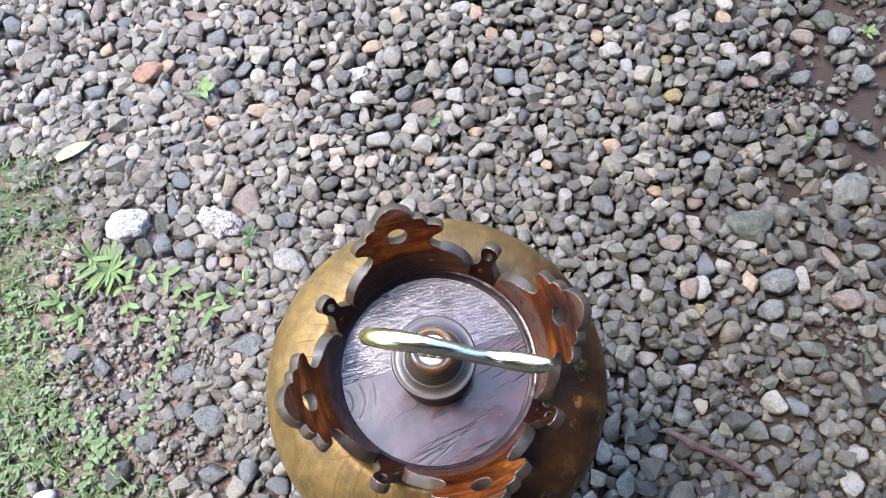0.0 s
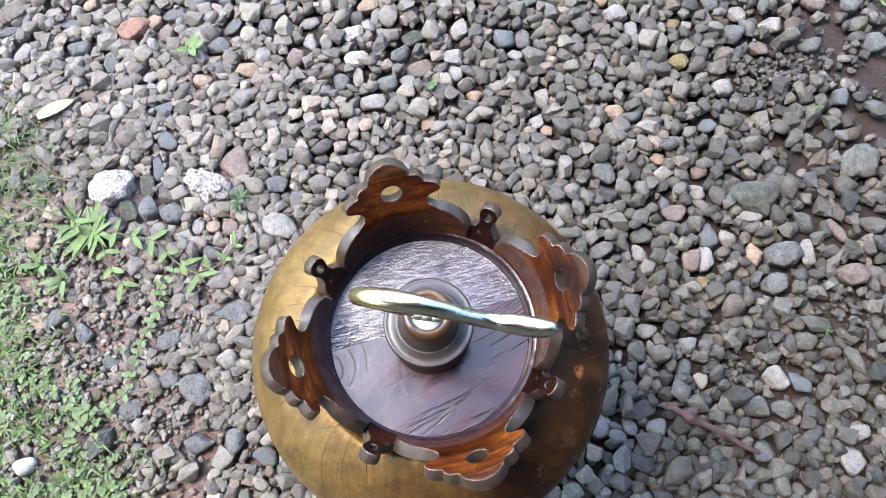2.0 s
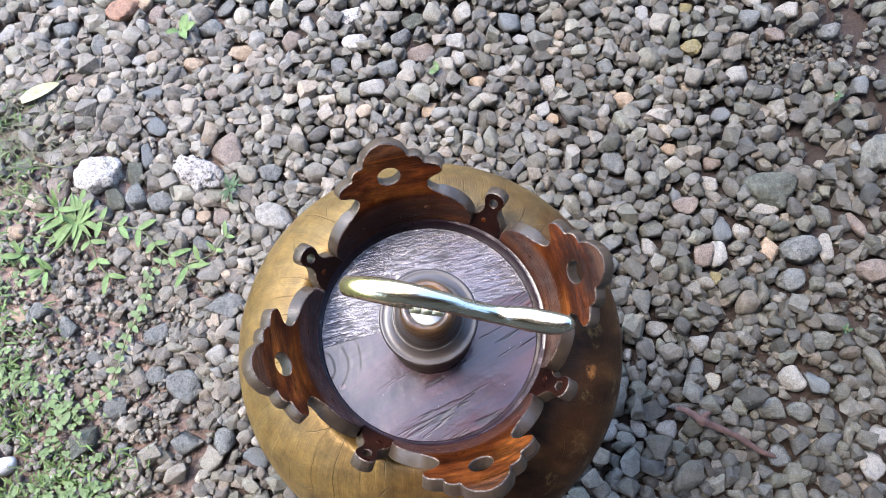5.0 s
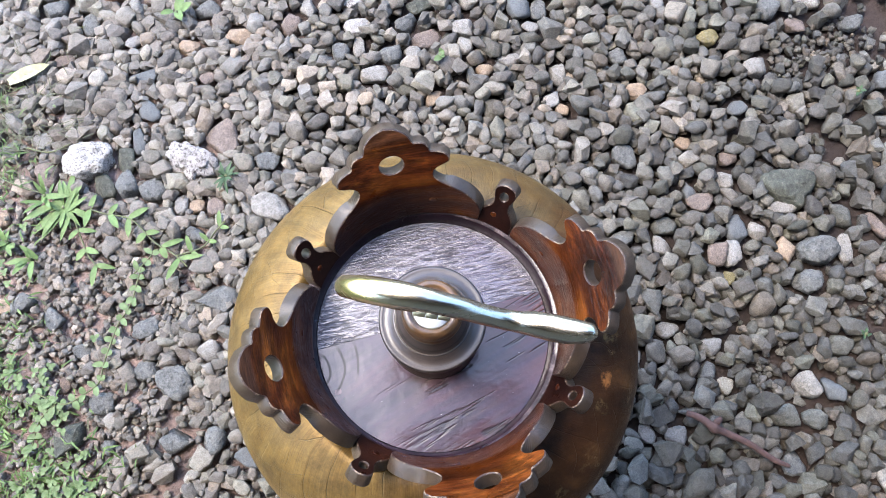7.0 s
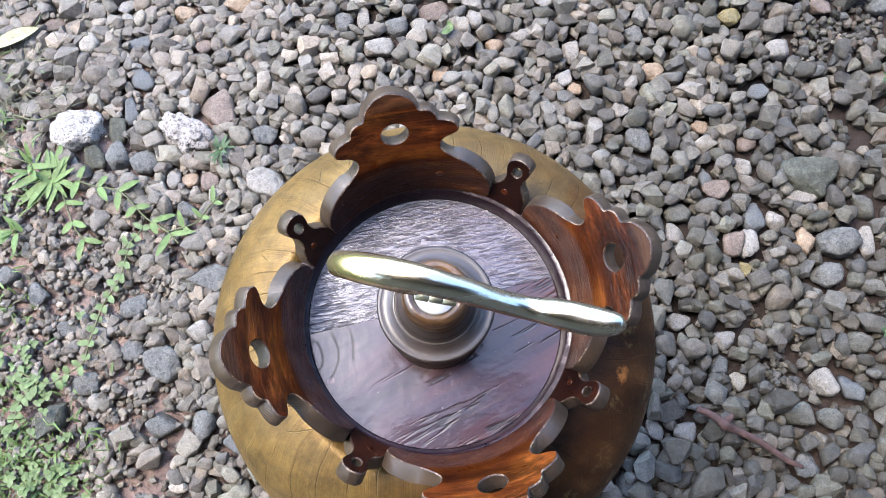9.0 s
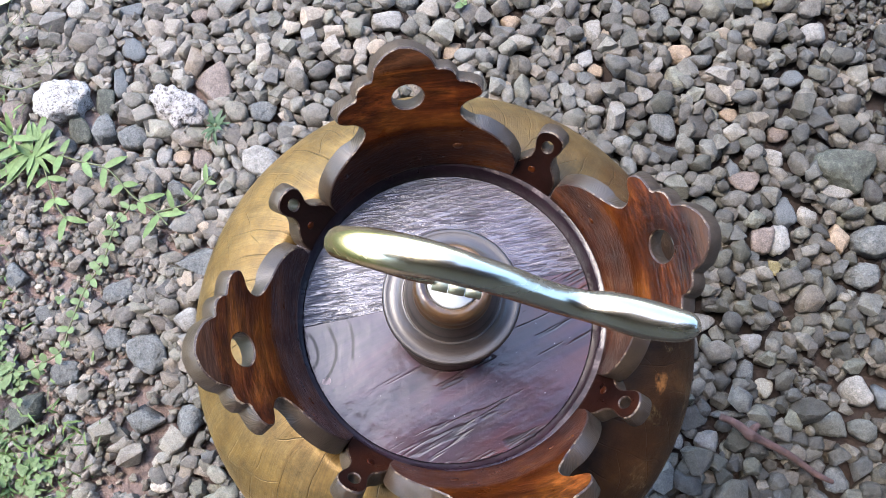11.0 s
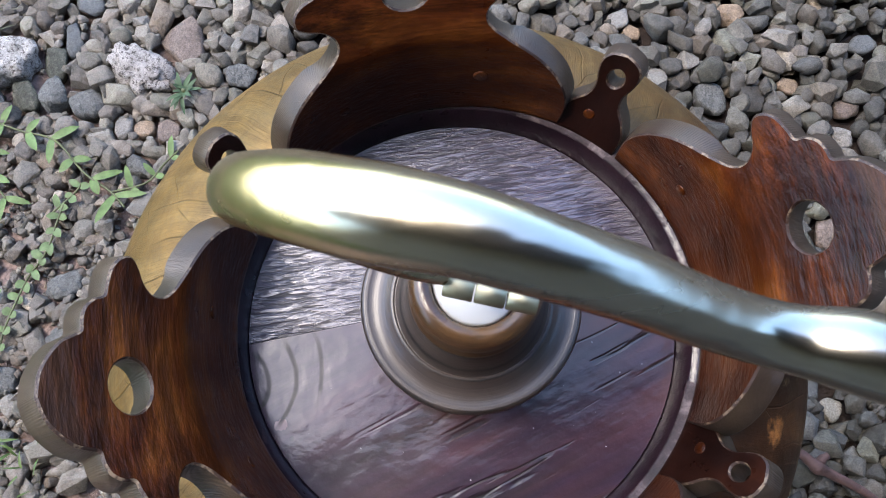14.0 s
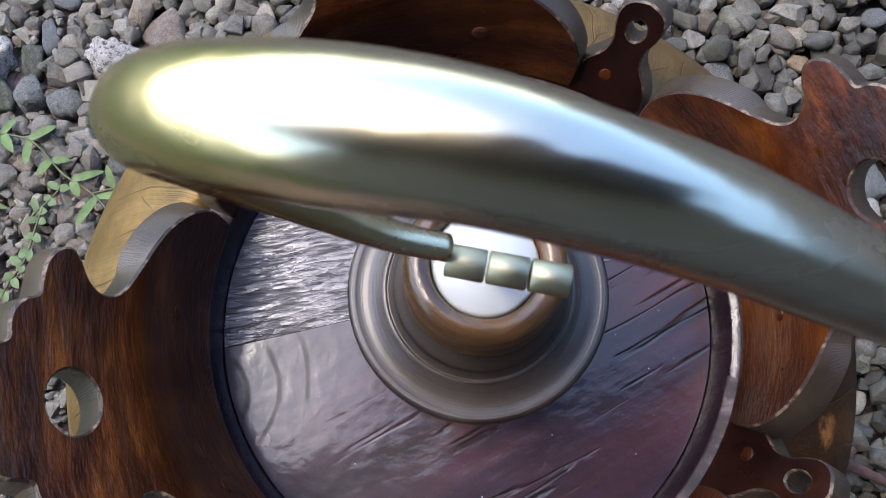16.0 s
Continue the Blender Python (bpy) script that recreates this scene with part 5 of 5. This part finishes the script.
def blade(verts, faces, root, ang, length, width, bend, rise, seg=4, fold=0.0):
    """A leaf or blade as a bent strip with a width that swells and ends in a point."""
    d = np.array((math.cos(ang), math.sin(ang), 0))
    s = np.array((-d[1], d[0], 0))
    base = len(verts)
    for k in range(seg + 1):
        t = k / seg
        el = rise - bend * t
        step = np.array((d[0] * math.cos(el), d[1] * math.cos(el), math.sin(el))) * length / seg
        p = root if k == 0 else p + step
        w = width * (math.sin(math.pi * (0.12 + 0.88 * t)) ** 0.7) if k < seg else 0.0
        verts += [tuple(p - s * w / 2 + (0, 0, fold * w)), tuple(p), tuple(p + s * w / 2 + (0, 0, fold * w))]
    for k in range(seg):
        a = base + 3 * k
        faces += [(a, a + 1, a + 4, a + 3), (a + 1, a + 2, a + 5, a + 4)]


def strip_object(name, verts, faces, mat, parent=None):
    me = bpy.data.meshes.new(name)
    me.from_pydata([tuple(map(float, v)) for v in verts], [], faces)
    me.materials.append(mat)
    me.polygons.foreach_set("use_smooth", [True] * len(me.polygons))
    ob = new(name, me)
    ob.parent = parent
    return ob


def make_grass():
    r = np.random.default_rng(5)
    gv, gf, sv, sf = [], [], [], []
    n = 0
    while n < 10500:
        x, y = r.uniform(-0.85, -0.36), r.uniform(-0.40, 0.46)
        edge = -0.555 + 0.05 * noise.noise((y * 6, 1, 0)) + (0.12 * max(0, min(1, (0.07 - y) / 0.12)))
        if y > 0.36:
            edge -= 0.05
        p = 1 / (1 + math.exp((x - edge) / 0.022)) * (0.45 + 0.9 * max(0, 0.45 + noise.noise((x * 18, y * 18, 4))))
        if r.random() > p:
            continue
        if math.hypot(x + 0.549, y + 0.049) < 0.026:
            continue
        n += 1
        root = np.array((x, y, min(top_at(x, y) * 0.9, 0.025)))
        dry = r.random() < 0.07
        blade(sv if dry else gv, sf if dry else gf, root, r.uniform(0, 6.28), r.uniform(0.008, 0.024), r.uniform(0.0014, 0.003), r.uniform(0.4, 1.6), r.uniform(0.5, 1.35), 3, 0.15)
    tagged(strip_object("grass", gv, gf, GRASS), "short green grass at the gravel's edge", "grass", kind="stuff")
    # dry strands between the yellow leaf and the grass
    for k in range(550):
        x, y = r.normal(-0.565, 0.045), r.normal(0.385, 0.045)
        blade(sv, sf, np.array((x, y, top_at(x, y) + 0.002)), r.uniform(0, 6.28), r.uniform(0.010, 0.03), 0.0011, r.uniform(0, 0.5), r.uniform(0, 0.35), 4, 0.1)
    tagged(strip_object("dry_grass", sv, sf, STRAW), "thin dry grass strands lying on soil", "grass", kind="stuff")
    # low round-leaved cover between the blades
    cv, cf = [], []
    n = 0
    while n < 850:
        x, y = r.uniform(-0.72, -0.40), r.uniform(-0.38, 0.24)
        edge = -0.55 + (0.13 * max(0, min(1, (0.10 - y) / 0.14)))
        p = 1 / (1 + math.exp((x - edge) / 0.018)) * max(0.03, 0.25 + 1.4 * noise.noise((x * 14, y * 14, 9)))
        if r.random() > p:
            continue
        n += 1
        for q in range(3):
            blade(cv, cf, np.array((x, y, min(top_at(x, y) * 0.9, 0.02) + 0.006)), q * 2.1 + r.uniform(0, 1), r.uniform(0.005, 0.008), r.uniform(0.004, 0.0062), 0.4, 0.35, 3, 0.08)
    tagged(strip_object("clover", cv, cf, CLOVER), "low round-leaved green ground cover", "ground cover", kind="stuff")


def weed(name, x, y, leaves, length, width, label, seed, rise=0.55, mat=None, spread=(0, 6.283), headings=()):
    """A rosette of leaves; headings: (degrees, share of the length) of each leaf where it grows unevenly."""
    r = np.random.default_rng(seed)
    z = max(top_at(x + dx, y + dy) for dx in (-0.015, 0, 0.015) for dy in (-0.015, 0, 0.015)) + 0.002
    ob = thing(name, (x, y, z), label, "weed")
    for k in range(leaves):
        v, f = [], []
        ang = spread[0] + (spread[1] - spread[0]) * (k + r.uniform(-0.3, 0.3)) / leaves
        size = r.uniform(0.45, 1.1)
        if headings:
            ang, size = radians(headings[k][0] + r.uniform(-5, 5)), headings[k][1] * r.uniform(0.92, 1.06)
        blade(v, f, np.array((length * r.normal(0, 0.10), length * r.normal(0, 0.10), 0.001)), ang, length * size, width * (0.4 + 0.6 * size) * r.uniform(0.8, 1.15), r.uniform(0.2, 0.7), rise * 0.6 + (1.1 - size) * (0.4 if headings else 0.9) + r.uniform(-0.1, 0.2), 6, 0.12)
        strip_object("leaf", v, f, mat or WEED, ob)
    bm = bmesh.new()
    tube(bm, [(0, 0, -0.004), (0, 0, 0.004)], [0.0025, 0.002], 8)
    part("root_crown", bm, STALK, ob)
    return ob


def creeper(name, pts, leaf, label, seed, gap=0.011, mat=None, pointed=False):
    """A creeping stem with leaves in pairs."""
    r = np.random.default_rng(seed)
    p3 = [(x, y, max(top_at(x + dx, y + dy) for dx in (-0.01, 0, 0.01) for dy in (-0.01, 0, 0.01)) + 0.003) for x, y in pts]
    o = Vector(p3[0])
    line = [Vector(q) - o for q in spline(p3, 10)]
    ob = thing(name, o, label, "weed")
    bm = bmesh.new()
    tube(bm, line, [0.0011] * len(line), 6)
    part("stem", bm, STALK, ob)
    run = 0.0
    for a, b in zip(line, line[1:]):
        run += (b - a).length
        if run < gap:
            continue
        run = 0.0
        ang = math.atan2(b.y - a.y, b.x - a.x)
        for s in (-1, 1):
            v, f = [], []
            blade(v, f, np.array(a[:]), ang + s * r.uniform(0.5, 1.6), leaf * r.uniform(0.5, 1.2), leaf * (0.3 if pointed else 0.62) * r.uniform(0.85, 1.1), r.uniform(0.2, 0.7), r.uniform(0.15, 0.5), 5, 0.1)
            strip_object("leaf", v, f, mat or CLOVER, ob)
    return ob


make_grass()
TUFT = [(88, 0.80), (98, 0.74), (108, 0.60), (74, 0.62), (62, 0.70), (42, 0.55), (26, 0.62), (8, 0.40), (340, 0.55), (322, 0.62), (306, 0.72), (288, 0.55), (268, 0.50), (252, 0.62), (238, 0.74), (226, 0.70),
        (216, 1.02), (205, 0.98), (196, 0.86), (184, 0.60), (150, 0.42), (124, 0.45)]
weed("weed_rosette", -0.466, 0.258, len(TUFT), 0.060, 0.0090, "bright green weed with narrow leaves growing through gravel", 1, 0.05, headings=TUFT)
weed("weed_rosette", -0.490, 0.275, 8, 0.036, 0.007, "small bright green weed beside the larger one", 8)
weed("weed_rosette", -0.538, 0.218, 6, 0.028, 0.0075, "small bright green narrow-leaved weed on soil", 2)
weed("weed_rosette", -0.506, 0.193, 6, 0.03, 0.0075, "small narrow-leaved weed on soil", 3, spread=(2.0, 5.5))
weed("seedling", -0.326, 0.529, 4, 0.027, 0.013, "green seedling between gravel stones", 4, 0.3)
weed("fern_weed", -0.257, 0.285, 17, 0.020, 0.0042, "dull green feathery weed between stones", 5, 0.3, FERN)
weed("seedling", 0.031, 0.436, 5, 0.014, 0.008, "tiny blue-green seedling between stones", 6, 0.4, CLOVER)
weed("seedling", 0.520, 0.025, 6, 0.009, 0.004, "tiny dull seedling on soil", 7, 0.5, FERN)
weed("seedling", 0.575, 0.343, 5, 0.009, 0.004, "tiny weed sprout on soil", 12, 0.5, FERN)
weed("seedling", 0.710, 0.513, 7, 0.018, 0.005, "weed sprout at the gravel's edge", 13, 0.5)
creeper("runner_weed", [(-0.456, 0.262), (-0.415, 0.247), (-0.378, 0.235), (-0.349, 0.204), (-0.321, 0.184), (-0.307, 0.169)], 0.028, "green runner weed with pointed leaves creeping over stones", 21, 0.026, WEED, True)
creeper("runner_weed", [(-0.321, 0.184), (-0.288, 0.193), (-0.272, 0.213), (-0.259, 0.224)], 0.021, "short green runner weed over stones", 22, 0.022, WEED, True)
creeper("runner_weed", [(-0.456, 0.250), (-0.446, 0.222), (-0.436, 0.196), (-0.424, 0.180)], 0.026, "short green runner with pointed leaves beside the weed", 26, 0.024, WEED, True)
creeper("creeping_weed", [(-0.364, 0.172), (-0.368, 0.156), (-0.376, 0.125), (-0.393, 0.103), (-0.400, 0.076), (-0.406, 0.054), (-0.412, 0.031), (-0.432, 0.017), (-0.454, 0.009), (-0.485, 0.024)], 0.0125, "creeping weed with small oval leaves on soil", 23, 0.0135)
creeper("creeping_weed", [(-0.376, 0.162), (-0.356, 0.182), (-0.351, 0.192)], 0.0125, "short creeping weed with oval leaves", 24, 0.012)
creeper("creeping_weed", [(-0.461, 0.012), (-0.481, -0.008), (-0.491, -0.038)], 0.0135, "creeping weed with small oval leaves beside grass", 25, 0.009)


def grass_stalk(pts, label):
    """A long pale grass stalk lying over the stones."""
    p3 = [Vector((x, y, max(top_at(x + dx, y + dy) for dx in (-0.01, 0, 0.01) for dy in (-0.01, 0, 0.01)) + 0.003)) for x, y in pts]
    ob = thing("grass_stalk", p3[0], label, "grass stalk")
    bm = bmesh.new()
    line = spline([q - p3[0] for q in p3], 6)
    tube(bm, line, [0.0014 - 0.0006 * k / len(line) for k in range(len(line))], 6)
    part("stalk", bm, STALK, ob)


grass_stalk([(-0.570, 0.316), (-0.527, 0.292), (-0.485, 0.276)], "long pale grass stalk lying over stones")
grass_stalk([(-0.520, 0.345), (-0.490, 0.336), (-0.455, 0.338)], "short pale grass stalk lying beside a white stone")


def yellow_leaf():
    x, y = -0.524, 0.452
    ob = thing("fallen_leaf", (x, y, max(top_at(x + dx, y + dy) for dx in (-0.02, 0, 0.02) for dy in (-0.012, 0, 0.012)) + 0.002), "fallen pale yellow leaf lying on gravel", "leaf")
    v, f = [], []
    blade(v, f, np.array((-0.026, -0.012, 0.0)), radians(25), 0.058, 0.019, 0.25, 0.12, 10, 0.12)
    strip_object("leaf_blade", v, f, DRY_LEAF, ob)
    bm = bmesh.new()
    tube(bm, [(0.024, 0.011, 0.004), (0.03, 0.019, 0.006), (0.032, 0.026, 0.008)], [0.001, 0.0009, 0.0006], 6)
    part("leaf_stalk", bm, STALK, ob)


yellow_leaf()


def twig():
    a, b = Vector((0.288, -0.053, 0)), Vector((0.398, -0.122, 0))
    z = max(top_at(*(a + (b - a) * k / 10)[:2]) for k in range(11)) * 0.95 + 0.008
    ob = thing("twig", (a.x, a.y, z), "dry reddish-brown twig lying on gravel", "twig")
    d = b - a
    side = Vector((-d.y, d.x, 0)).normalized()
    pts = [d * t + side * w + Vector((0, 0, h)) for t, w, h in ((0, 0, 0), (0.12, 0.002, 0.001), (0.22, 0.0, 0.002), (0.27, -0.001, 0.002), (0.34, 0.0, 0.001), (0.6, 0.002, 0.0), (0.85, -0.001, -0.001), (1, 0.001, -0.002))]
    bm = bmesh.new()
    tube(bm, spline(pts, 4), [r for r, in spline([(q,) for q in (0.0036, 0.0043, 0.0050, 0.0066, 0.0046, 0.0038, 0.0034, 0.0024)], 4)], 12)
    part("stick", bm, TWIG.m, ob)
    bm = bmesh.new()
    tube(bm, [d * 0.27, d * 0.27 + side * 0.008 + Vector((0, 0, 0.003)), d * 0.29 + side * 0.013 + Vector((0, 0, 0.004))], [0.005, 0.004, 0.0028], 10)
    part("side_knot", bm, TWIG.m, ob)


twig()
make_gravel()
